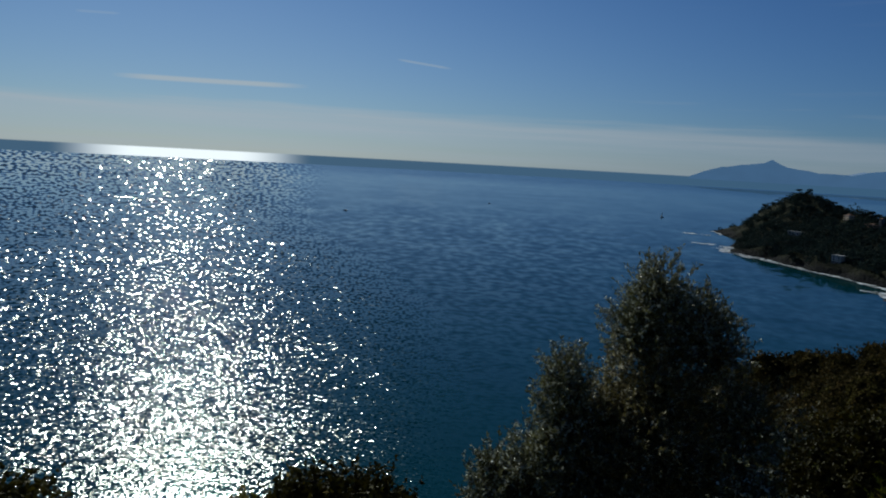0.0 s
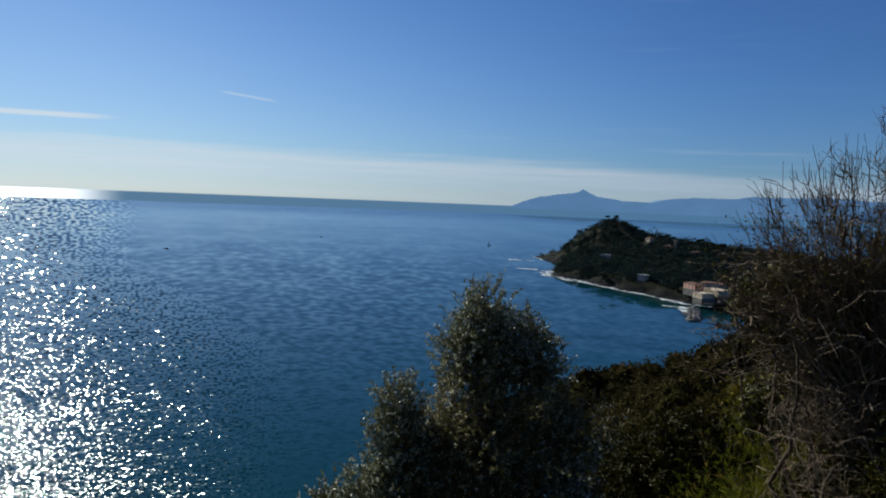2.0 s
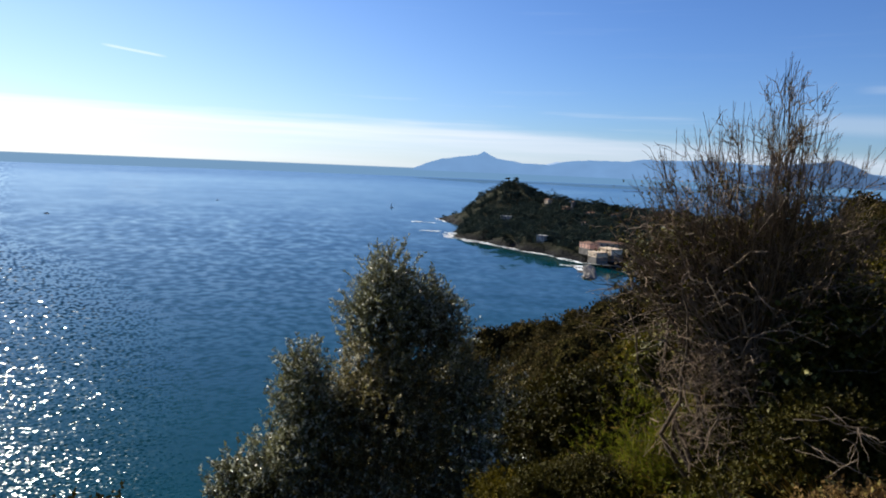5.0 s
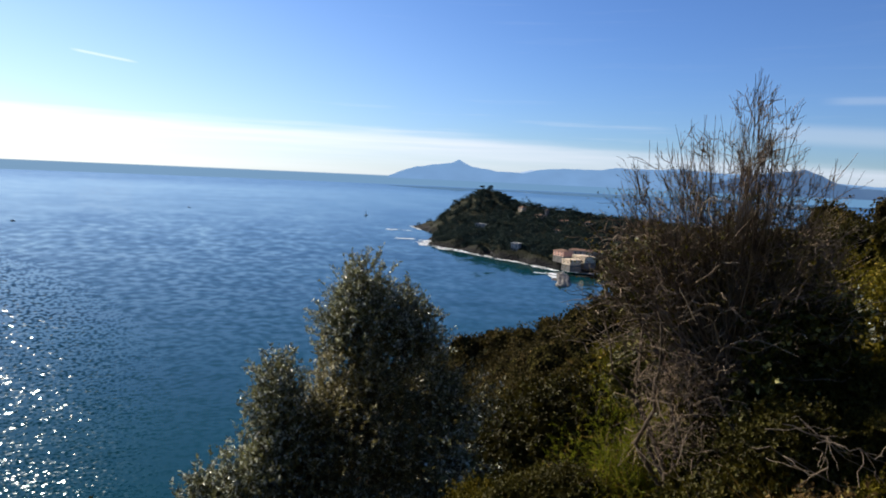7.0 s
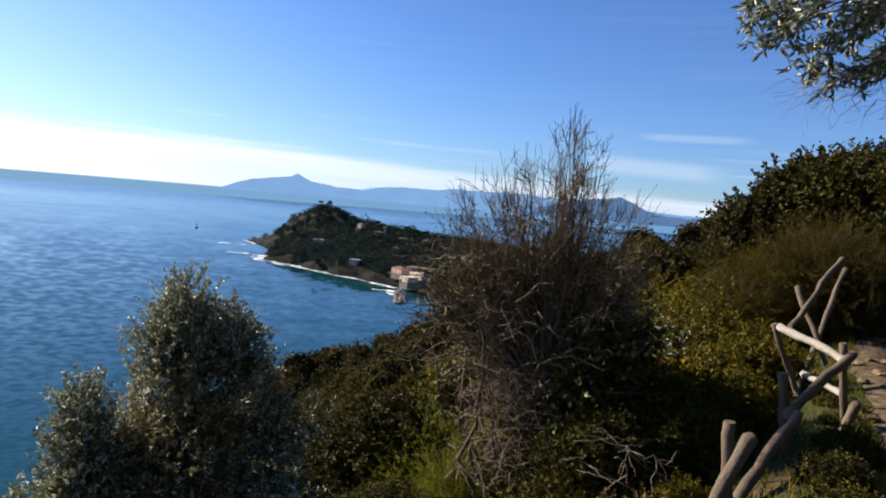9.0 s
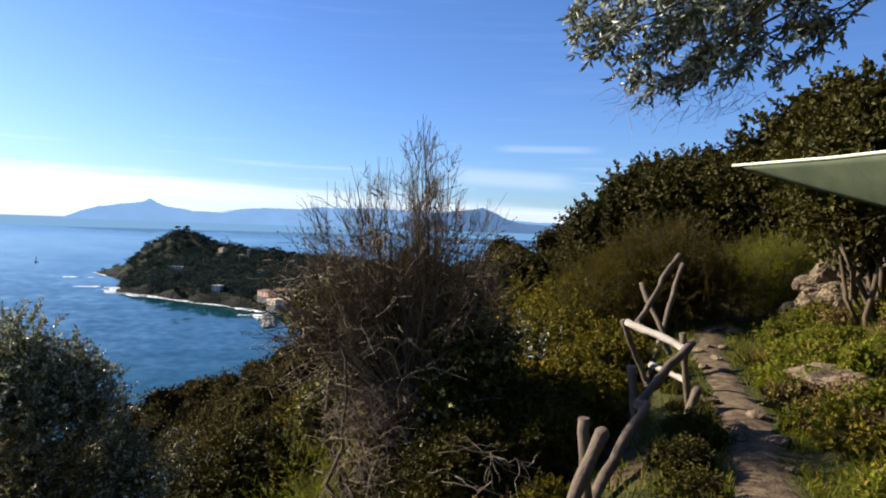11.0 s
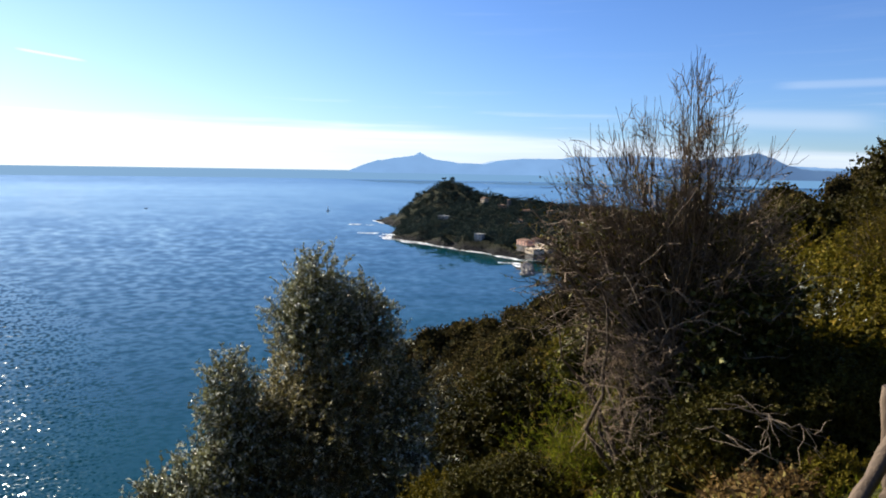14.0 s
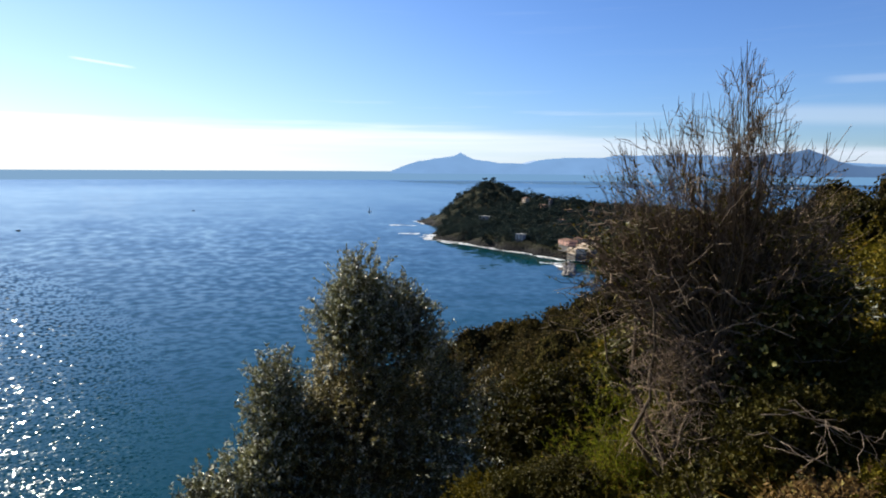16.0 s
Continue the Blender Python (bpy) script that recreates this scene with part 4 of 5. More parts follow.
def lobes_round(seed, n, radius, height, small):
    """Lobes of an uneven mound."""
    rng = np.random.default_rng(seed)
    out = []
    for k in range(n):
        a, r = rng.uniform(0, 6.28), radius * math.sqrt(rng.uniform(0, 1)) * 0.75
        z = height * (0.35 + 0.45 * rng.uniform(0, 1) * (1 - 0.5 * r / radius))
        s = small * rng.uniform(0.7, 1.25)
        out.append((r * math.cos(a), r * math.sin(a), z, s, s, s * 0.85))
    return out


def make_olive():
    """The grey-green olive on the slope below the viewpoint."""
    rng = np.random.default_rng(51)
    x, y, z = on_ground(-6.5, 11.6)
    tree = thing("olive_tree", x, y, z, "bushy grey-green olive tree on the slope above the sea", "tree")
    # lobes: bearing, distance, height above sea level, three radii
    spots = [(-6.8, 12.0, 82.98, 0.54, 0.5, 0.54), (-6.6, 12.0, 82.45, 0.80, 0.75, 0.62), (-4.6, 11.9, 82.3, 0.8, 0.75, 0.6), (-8.9, 11.8, 82.15, 0.62, 0.6, 0.5),
             (-2.2, 11.8, 82.1, 0.55, 0.6, 0.45), (-3.5, 11.9, 82.62, 0.5, 0.5, 0.36), (-9.2, 11.9, 82.5, 0.42, 0.4, 0.36), (-6.0, 11.5, 81.4, 1.15, 1.0, 0.75), (-9.6, 11.2, 80.9, 0.6, 0.6, 0.55), (-15.0, 11.0, 81.75, 0.36, 0.36, 0.36),
             (-14.8, 10.8, 81.1, 0.4, 0.4, 0.5), (-11.5, 10.6, 80.2, 1.0, 1.0, 0.7), (-5.0, 10.8, 80.5, 1.3, 1.0, 0.8), (-16.0, 10.4, 80.2, 0.65, 0.7, 0.6),
             (-20.3, 10.2, 80.2, 0.38, 0.4, 0.55), (-19.0, 9.9, 79.6, 0.6, 0.6, 0.5), (-12, 9.8, 79.6, 1.2, 0.9, 0.7), (-5, 9.9, 79.6, 1.3, 0.9, 0.7), (0.5, 11.2, 81.1, 0.8, 0.7, 0.7),
             (1.5, 10.6, 80.2, 0.9, 0.8, 0.8), (-12.0, 11.0, 80.9, 0.7, 0.6, 0.6), (-15.2, 10.8, 81.5, 0.45, 0.45, 0.5),
             (-14.5, 10.5, 80.7, 0.7, 0.6, 0.6), (-17.2, 10.2, 80.3, 0.6, 0.6, 0.5), (-15.5, 9.9, 79.6, 0.9, 0.8, 0.7), (-19.8, 10.0, 79.8, 0.6, 0.6, 0.6)]
    spots = [(a + 1.2 if a < -8 else a, d, h, rx, ry, rz) for a, d, h, rx, ry, rz in spots]
    lobes = [(d * math.sin(radians(a)) - x, d * math.cos(radians(a)) - y, h - z, rx, ry, rz) for a, d, h, rx, ry, rz in spots]
    # the top and the outer sprays are grey-green, the low growth in front is browner
    grey = [q for q, spot in zip(lobes, spots) if spot[2] > 81.7 or spot[0] < -13]
    brown = [q for q, spot in zip(lobes, spots) if not (spot[2] > 81.7 or spot[0] < -13)]
    crowns, lines, start = [], [], []
    for some, count, leaf in ((grey, 4000, OLIVE_LEAF), (brown, 5200, BROWN_OLIVE)):
        V, F, twigs, ends = twigs_in(some, count, rng, 0.26, 13, 0.08, 0.029, 0.45, 0.75, 0.75, 0.2)
        # larger leaves added inside, to stop light passing through the crown
        inner = [(*q[:3], 0.6 * q[3], 0.6 * q[4], 0.6 * q[5]) for q in some]
        V2, F2, _, _ = twigs_in(inner, count // 7, rng, 0.12, 12, 0.11, 0.05, 0.0, 0.9, 0.8)
        crowns.append((np.concatenate([V, V2]), np.concatenate([F, F2 + len(V)]), leaf))
        lines, start = lines + list(twigs), start + list(ends)
    fork = np.array((0.1, 0.0, 1.2))
    stems = [(bend((0, 0, -0.4), fork, rng, 6, 0.08), 0.16, 0.11)]
    for lobe in lobes:
        tip = np.array(lobe[:3])
        stems.append((bend(fork, tip, rng, 8, 0.12), 0.05, 0.015))
        for k in range(8):
            q = start[rng.integers(len(start))]
            if np.linalg.norm(q - tip) < 1.1:
                stems.append((bend(tip, q, rng, 5, 0.12), 0.014, 0.004))
    under("trunk", mesh_of("trunk", *tubes(stems + lines, 4), BARK, True), tree)
    for V, F, leaf in crowns:
        under("crown", mesh_of("crown", V, F, leaf), tree)


def make_bare_shrub():
    """The tall leafless bush beside the path, grown through with ivy."""
    rng = np.random.default_rng(61)
    x, y, z = on_ground(21.5, 6.2)
    z = 82.5
    shrub = thing("bare_shrub", x, y, z, "tall leafless brown shrub with a tangle of twigs and ivy", "shrub")
    lines, tips = [], []

    right = np.array((math.cos(radians(21.5)), -math.sin(radians(21.5)), 0))
    away = np.array((math.sin(radians(21.5)), math.cos(radians(21.5)), 0))
    # stems from the foot: sideways start and end, depth, height of the end, radius
    for s0, s1, depth, top, r in ((0.1, 0.18, 0.0, 2.3, 0.03), (0.1, 0.26, 0.1, 2.1, 0.026), (0.0, -0.1, 0.1, 1.9, 0.026), (-0.05, -0.32, -0.05, 1.9, 0.024), (-0.1, -0.5, 0.1, 1.7, 0.022),
                                  (-0.1, -0.7, -0.1, 1.5, 0.022), (0.15, 0.4, 0.1, 1.8, 0.022), (0.0, 0.02, 0.3, 1.9, 0.02), (-0.1, -0.8, 0.1, 1.2, 0.018), (0.1, 0.15, -0.35, 1.6, 0.018), (-0.1, -0.4, -0.35, 1.4, 0.018)):
        p, q = right * s0 + away * depth * 0.4 + [0, 0, -0.7], right * s1 + away * depth + [0, 0, top]
        lines.append((bend(p, q * [1.25, 1.25, 1.12], rng, 9, 0.09), r * 1.5, r * 0.4))

    def envelope(s):
        return np.interp(s, (-1.15, -1.0, -0.8, -0.5, -0.2, 0.02, 0.2, 0.33, 0.5, 0.7, 0.9, 1.1), (1.9, 2.4, 2.7, 3.0, 3.1, 3.28, 3.52, 3.25, 2.9, 2.65, 2.35, 1.8))

    # upright wands that end at the ragged outline, each with acute side shoots
    for k in range(195):
        s1 = float(rng.uniform(-1.08, 1.0)) if k % 9 else float(rng.normal(0.19, 0.1))
        depth = rng.normal() * 0.3
        top = float(envelope(s1)) * (1.02 - 0.36 * rng.uniform(0, 1) ** 1.3)
        low = rng.uniform(0.15, 0.55)
        p = right * (0.08 + (s1 - 0.08) * low * 0.45) + away * depth * 0.4 + [0, 0, 0.5 + low * 1.6]
        q = right * s1 + away * depth + [0, 0, top]
        line = bend(p, q, rng, 8, 0.065)
        line += right * (0.10 * s1) * np.sin(np.linspace(0, np.pi, 8))[:, None]
        lines.append((line, 0.0068, 0.0018))
        for m in range(9):
            i = rng.integers(2, 7)
            w = unit(unit(q - p) + right * 0.25 * s1 + rng.normal(size=3) * 0.4)
            l = rng.uniform(0.14, 0.46) * (1.1 - 0.07 * i)
            side = bend(line[i], line[i] + w * l, rng, 5, 0.2)
            lines.append((side, 0.0032, 0.0013))
            tips.append(side[-1])
            for u in range(2):
                w2 = unit(w + rng.normal(size=3) * 0.5)
                lines.append((bend(side[rng.integers(1, 3)], side[2] + w2 * l * 0.5, rng, 4, 0.2), 0.0026, 0.0014))
                tips.append(side[2] + w2 * l * 0.5)
    lines.append((bend(right * 0.4 + [0, 0, 1.9], right * 0.92 + [0, 0, 2.85], rng, 7, 0.05), 0.005, 0.002))
    lines.append((bend(right * 0.75 + [0, 0, 2.55], right * 0.78 + [0, 0, 2.8], rng, 4, 0.05), 0.003, 0.002))
    # the dense lower crown
    for k in range(900):
        s1 = float(rng.uniform(-1.0, 0.9))
        z1 = rng.uniform(0.22, 0.8) * float(envelope(s1))
        if s1 < -0.55 and z1 < 1.0:
            z1 += 0.8
        p = right * s1 + away * rng.normal() * 0.32 + [0, 0, z1]
        w = unit(right * (0.5 * s1 + rng.normal() * 0.6) + away * rng.normal() * 0.6 + [0, 0, rng.uniform(-0.35, 0.8)])
        l = rng.uniform(0.15, 0.5)
        lines.append((bend(p, p + w * l, rng, 6, 0.22), 0.0046, 0.002))
        tips.append(p + w * l)
    # arching middle branches, bleached on top
    arch = []
    for k in range(70):
        s0, z0 = rng.uniform(-0.35, 0.25), rng.uniform(0.4, 1.6)
        p = right * s0 + away * rng.normal(-0.1, 0.15) + [0, 0, z0]
        side = -1 if rng.uniform() < 0.8 else 1
        q = p + right * side * rng.uniform(0.25, 0.75) + away * rng.normal(-0.15, 0.2) + [0, 0, rng.uniform(-0.1, 0.55)]
        line = bend(p, q, rng, 9, 0.12)
        line[:, 2] += 0.18 * np.sin(np.linspace(0, np.pi, 9))
        arch.append([(line, 0.0072, 0.0028)])
    # long dead branches reaching low to the side of the path
    for (a0, e0), (a1, e1) in (((25.3, -18.0), (31.4, -18.9)), ((26.5, -17.4), (33.7, -20.1)), ((28.8, -18.8), (30.1, -20.8)), ((24.5, -19.5), (29.5, -20.5)), ((29.0, -18.3), (34.3, -19.0))):
        ends = [np.array((4.5 * math.sin(radians(a)), 4.5 * math.cos(radians(a)), 85 + 4.5 * math.tan(radians(e)))) - [x, y, z] for a, e in ((a0, e0), (a1, e1))]
        line = bend(*ends, rng, 10, 0.12)
        line[:, 2] += 0.06 * np.sin(np.linspace(0, np.pi, 10))
        arch.append([(line, 0.0045, 0.0018)])
        for m in range(4):
            i = rng.integers(3, 8)
            arch[-1].append((bend(line[i], line[i] + unit(line[i + 1] - line[i] + rng.normal(size=3) * 0.05) * rng.uniform(0.1, 0.3), rng, 5, 0.15), 0.003, 0.0015))
    thick = [l for l in lines if l[1] > 0.008]
    thin = [l for l in lines if l[1] <= 0.008]
    for lines_of_one in arch:
        under("branch", mesh_of("branch", *tubes(lines_of_one, 5), DEAD, True), shrub, "bleached dead branch")
    under("trunk", mesh_of("trunk", *tubes(thick, 5), BARK, True), shrub)
    thin = [(p, max(a, 0.0018), max(b, 0.001)) for p, a, b in thin]
    under("crown", mesh_of("crown", *tubes([q for k, q in enumerate(thin) if k % 5 < 3], 3), TWIG, True), shrub)
    under("undergrowth", mesh_of("undergrowth", *tubes([q for k, q in enumerate(thin) if k % 5 >= 3], 3), BARK, True), shrub, "dark brown tangle of fine twigs")
    # bleached hanging tangle at its foot
    hang = []
    for k in range(260):
        p = right * rng.normal(-0.2, 0.2) + away * rng.normal(-0.2, 0.2) + [0, 0, rng.uniform(0.2, 1.2)]
        q = p + np.array([rng.normal() * 0.2, rng.normal() * 0.2, rng.uniform(-0.3, 0.15)])
        hang.append((bend(p, q, rng, 7, 0.95), 0.0026, 0.0014))
    for k in range(40):
        p = right * rng.normal(0.45, 0.3) + away * rng.normal(-0.5, 0.15) + [0, 0, rng.uniform(0.2, 0.6)]
        q = p + right * rng.uniform(0.15, 0.5) + away * rng.normal(0, 0.2) + np.array([0, 0, rng.uniform(-0.3, 0.05)])
        hang.append((bend(p, q, rng, 8, 0.35), 0.005, 0.0018))
    under("tangle", mesh_of("tangle", *tubes(hang, 3), TWIG, True), shrub, "bleached dead twigs hanging in a tangle")
    # last small leaves on the twigs
    tips = np.array(tips)
    pick = tips[tips[:, 2] < 2.5]
    pick = pick[rng.integers(0, len(pick), 3200)] + rng.normal(size=(3200, 3)) * 0.06
    V, F = leaves(pick, unit(rng.normal(size=pick.shape)), 0.034, 0.016, rng)
    under("foliage", mesh_of("foliage", V, F, GREEN_LEAF), shrub, "sparse small dull green leaves")
    lobes = []
    for k in range(30):
        c = right * rng.uniform(0.15, 0.8) + away * rng.uniform(-0.45, 0.2) + [0, 0, rng.uniform(-0.6, 1.45)]
        lobes.append((*c, 0.28, 0.28, 0.3))
    # leaves added behind the twigs as a dark backing that blocks light
    for k in range(28):
        s1 = rng.uniform(-0.45, 0.75)
        c = right * s1 + away * rng.uniform(0.22, 0.65) + [0, 0, rng.uniform(0.0, 0.6 * float(envelope(s1)))]
        lobes.append((*c, 0.26, 0.22, 0.28))
    for k in range(14):
        c = right * rng.uniform(-0.9, -0.4) + away * rng.uniform(0.2, 0.5) + [0, 0, rng.uniform(0.7, 1.9)]
        lobes.append((*c, 0.22, 0.2, 0.24))
    V, F, ln, _ = twigs_in(lobes, 6200, rng, 0.16, 7, 0.055, 0.048, -0.2, 0.7)
    under("ivy", mesh_of("ivy", V, F, IVY), shrub, "glossy green ivy on the stems, with leaves added behind")


make_olive()
make_bare_shrub()

SCRUB = [bush_mesh(70 + k, lobes_round(70 + k, 13, 0.95, 1.5, 0.38), 1000, GREEN_LEAF, 0.066, 0.040) for k in range(3)]
OAK = [bush_mesh(80 + k, lobes_round(80 + k, 20, 1.0, 2.2, 0.38), 1500, DARK_LEAF, 0.06, 0.04, 0.2, 13) for k in range(2)]
HEATH = [bush_mesh(90 + k, lobes_round(90 + k, 10, 0.9, 1.6, 0.5), 1900, BROOM, 0.06, 0.006, 0.3, 14, 0.6, 0.02, 0.55, 0.45) for k in range(2)]
FRESH = [bush_mesh(93, lobes_round(93, 9, 0.9, 1.3, 0.5), 1000, GRASS, 0.08, 0.008, 0.4, 12, 0.9, 0.02, 0.7, 0.35)]
GREY = [bush_mesh(95, lobes_round(95, 7, 0.7, 1.5, 0.4), 520, OLIVE_LEAF, 0.045, 0.016, 0.4, 11, 0.8, 0.018, 0.8, 0.5)]
WEED = [bush_mesh(98 + k, lobes_round(98 + k, 6, 0.35, 0.3, 0.16), 170, GRASS, 0.06, 0.035, 0.14, 8, 0.4, 0.008) for k in range(2)]
RUST = bush_mesh(105, lobes_round(105, 6, 0.35, 0.24, 0.15), 190, RUSTY, 0.045, 0.028, 0.14, 8, 0.3, 0.008)
KINDS = {"scrub": (SCRUB, "scrub_bush", "yellow-green scrub bush on the hillside", "shrub", "scrub bushes on the slope"),
         "oak": (OAK, "evergreen_bush", "dark green evergreen oak bush on the hillside", "shrub", "evergreen oaks on the slope"),
         "heath": (HEATH, "heath_bush", "brownish green tree heath with fine upright twigs", "shrub", "heath bushes on the slope"),
         "fresh": (FRESH, "broom_bush", "fresh green broom bush beside the path", "shrub", "broom by the path"),
         "grey": (GREY, "grey_bush", "thin grey-green bush with upright silvery shoots", "shrub", "grey bushes on the slope"),
         "rust": ([RUST], "dry_plant", "low rusty brown dry plant beside the path", "plant", "dry plants on the slope"),
         "weed": (WEED, "weed_clump", "low clump of fresh green weeds on the bank", "weed", "weeds along the path")}
PLANTS = [  # kind, bearing, distance, size, sunk
    ("grey", 6.5, 9.6, 1.25, 0.1), ("grey", 4.0, 10.4, 1.35, 0.2), ("grey", 9.0, 10.5, 1.2, 0.1),
    ("heath", 9.5, 14.5, 1.15, 0.2), ("heath", 12.5, 13.5, 1.1, 0.3), ("oak", 8.0, 9.0, 0.75, 0.3), ("oak", 10.5, 8.2, 0.7, 0.4), ("scrub", 11.5, 10.5, 1.0, 0.1),
    ("scrub", 13.5, 9.0, 0.9, 0.2), ("scrub", 14.0, 11.5, 1.1, 0.0), ("heath", 10.3, 12.0, 1.35, 0.1), ("fresh", 16.0, 7.6, 0.95, 0.3), ("fresh", 18.0, 7.0, 0.7, 0.3), ("scrub", 15.6, 9.5, 1.2, 0.0), ("oak", 29.2, 19.0, 1.5, 0.0), ("oak", 31.2, 19.5, 1.5, 0.0), ("heath", 33.5, 20.0, 1.3, 0.0), ("scrub", 26.0, 12.0, 1.3, 0.0), ("scrub", 29.5, 11.5, 1.2, 0.0), ("oak", 9.5, 9.0, 1.0, 0.3), ("oak", 11.6, 8.0, 0.9, 0.3), ("scrub", 15.5, 14.0, 1.3, 0.0), ("scrub", 17.5, 10.5, 1.4, 0.0),
    ("oak", 18.5, 13.5, 1.3, 0.2), ("scrub", 4.5, 8.6, 0.6, 0.2), ("scrub", 25.0, 7.6, 1.1, 0.3), ("scrub", 28.5, 8.0, 1.0, 0.4), ("scrub", 31.0, 8.8, 1.05, 0.3),
    ("grey", 29.0, 8.6, 1.25, 0.1), ("grey", 30.5, 9.8, 1.3, 0.0), ("scrub", 33.5, 6.9, 0.85, 0.3), ("scrub", 32.5, 10.5, 1.1, 0.1), ("scrub", 35.5, 9.5, 1.0, 0.2),
    ("scrub", 34.5, 12.5, 1.3, 0.1), ("scrub", 37.0, 11.0, 1.0, 0.2), ("scrub", 30.0, 13.5, 1.3, 0.1), ("scrub", 27.0, 15.0, 1.5, 0.1), ("scrub", 38.0, 8.6, 0.75, 0.2),
    ("scrub", 36.4, 7.4, 0.6, 0.2), ("scrub", 32.0, 17.0, 1.5, 0.2), ("scrub", 23.5, 17.0, 1.6, 0.2), ("scrub", 28.0, 21.0, 1.8, 0.3), ("oak", 30.5, 24.0, 1.5, 0.3), ("oak", 28.6, 30.0, 1.7, 0.3),
    ("scrub", 36.2, 14.0, 1.2, 0.0), ("scrub", 37.8, 14.5, 1.35, 0.0), ("heath", 40.2, 13.0, 1.33, 0.0), ("heath", 42.3, 13.2, 1.33, 0.0), ("scrub", 34.8, 15.5, 1.4, 0.0), ("heath", 36.4, 17.5, 0.7, 0.3),
    ("oak", 37.2, 20.0, 1.45, 0.0), ("oak", 39.2, 19.0, 1.75, 0.0), ("oak", 41.4, 19.0, 1.85, 0.0), ("oak", 43.2, 18.5, 1.8, 0.0), ("oak", 44.6, 20.0, 1.7, 0.0), ("oak", 33.0, 26.0, 1.2, 0.2), ("oak", 35.2, 22.0, 1.3, 0.0),
    ("oak", 46.6, 17.5, 1.35, 0.1), ("oak", 48.6, 17.5, 1.45, 0.0), ("oak", 51.0, 16.6, 1.75, 0.0), ("oak", 53.5, 16.0, 1.8, 0.0), ("oak", 56.5, 10.5, 1.5, 0.0), ("oak", 60, 10.0, 1.6, 0.0), ("oak", 49.8, 19.5, 1.6, 0.0), ("oak", 55.0, 15.0, 2.0, 0.0),
    ("fresh", 48.6, 15.0, 0.95, 0.2), ("fresh", 50.6, 14.4, 0.95, 0.2), ("fresh", 47.4, 16.0, 0.8, 0.2), ("heath", 9.8, 17.0, 1.3, 0.1), ("heath", 7.6, 19.0, 1.3, 0.2),
    ("oak", 6.0, 7.2, 0.45, 0.2), ("oak", 8.5, 6.8, 0.5, 0.2), ("oak", 10.8, 6.6, 0.5, 0.2), ("scrub", 13.0, 6.4, 0.42, 0.2), ("heath", 12.0, 8.6, 0.8, 0.2), ("scrub", 15.0, 6.6, 0.45, 0.2),
    ("weed", 19.5, 5.3, 0.9, 0.0), ("weed", 21.0, 4.9, 0.85, 0.0), ("weed", 22.5, 5.2, 0.8, 0.0), ("weed", 18.4, 5.5, 0.9, 0.0), ("rust", 28.6, 4.5, 0.9, 0.0), ("rust", 30.4, 4.4, 1.0, 0.0), ("rust", 32.0, 4.6, 0.9, 0.0), ("weed", 31.2, 4.2, 0.7, 0.0), ("rust", 7.6, 6.4, 1.1, 0.0), ("weed", 24.0, 4.7, 0.6, 0.0), ("weed", 25.5, 5.0, 0.6, 0.0), ("weed", 17.5, 5.6, 0.6, 0.0), ("weed", 27.5, 4.5, 0.6, 0.0), ("weed", 5.0, 6.6, 1.2, 0.0), ("weed", 3.6, 7.0, 1.2, 0.0), ("oak", 25.5, 6.2, 0.6, 0.2), ("oak", 28.0, 5.3, 0.5, 0.2), ("scrub", 31.0, 5.8, 0.5, 0.2), ("oak", 33.0, 5.9, 0.5, 0.2), ("oak", 35.0, 5.6, 0.4, 0.2), ("scrub", 33.5, 4.9, 0.3, 0.1), ("scrub", 27.0, 6.6, 0.8, 0.2),
    ("scrub", -51.0, 8.2, 1.1, 0.3), ("scrub", -56.8, 8.0, 1.5, 0.0), ("oak", -63.5, 8.0, 1.4, 0.0), ("oak", -31.2, 9.6, 1.42, 0.0), ("scrub", -34.5, 9.2, 1.55, 0.0), ("scrub", -38.5, 9.0, 1.4, 0.1),
    ("oak", -27.6, 9.8, 1.05, 0.1), ("scrub", -43.0, 9.0, 1.1, 0.3), ("scrub", -47.5, 8.8, 1.15, 0.2), ("oak", -24.0, 10.5, 0.8, 0.5)]
rng = np.random.default_rng(101)
for kind, az, d, size, sunk in PLANTS:
    meshes, name, label, category, group = KINDS[kind]
    x, y, z = on_ground(az, d)
    plant(name, label, category, meshes[rng.integers(len(meshes))], x, y, z - 0.1 - sunk * 0.3, rng.uniform(0, 360), size, group)
# clumps in dark oak leaves, standing in for unlit undergrowth by the fence
LOW = bush_mesh(103, lobes_round(103, 8, 0.45, 0.32, 0.2), 520, DARK_LEAF, 0.036, 0.028, 0.12, 8, 0.2, 0.006)
OCHRE = bush_mesh(104, lobes_round(104, 6, 0.35, 0.28, 0.16), 200, GREEN_LEAF, 0.045, 0.03, 0.14, 8, 0.3, 0.008)
for k in range(44):
    s, c = rng.uniform(6.5, 13.5), rng.uniform(0.9, 5.0)
    x, y = s * SIN_P - c * COS_P, s * COS_P + c * SIN_P
    meshes, name, label, category, group = KINDS["scrub"]
    plant(name, label, category, meshes[k % 3], x, y, float(hillside(x, y)) - 0.15, rng.uniform(0, 360), rng.uniform(0.32, 0.52) + 0.06 * c, group)
for k in range(46):
    s, c = rng.uniform(4.6, 9.0), rng.uniform(1.0, 2.4)
    x, y = s * SIN_P - c * COS_P, s * COS_P + c * SIN_P
    plant("ivy_clump", "low ivy below the fence, darkened to stand for shade", "ivy", LOW, x, y, float(hillside(x, y)) - 0.06, rng.uniform(0, 360), rng.uniform(0.7, 1.2), "ivy beside the path")
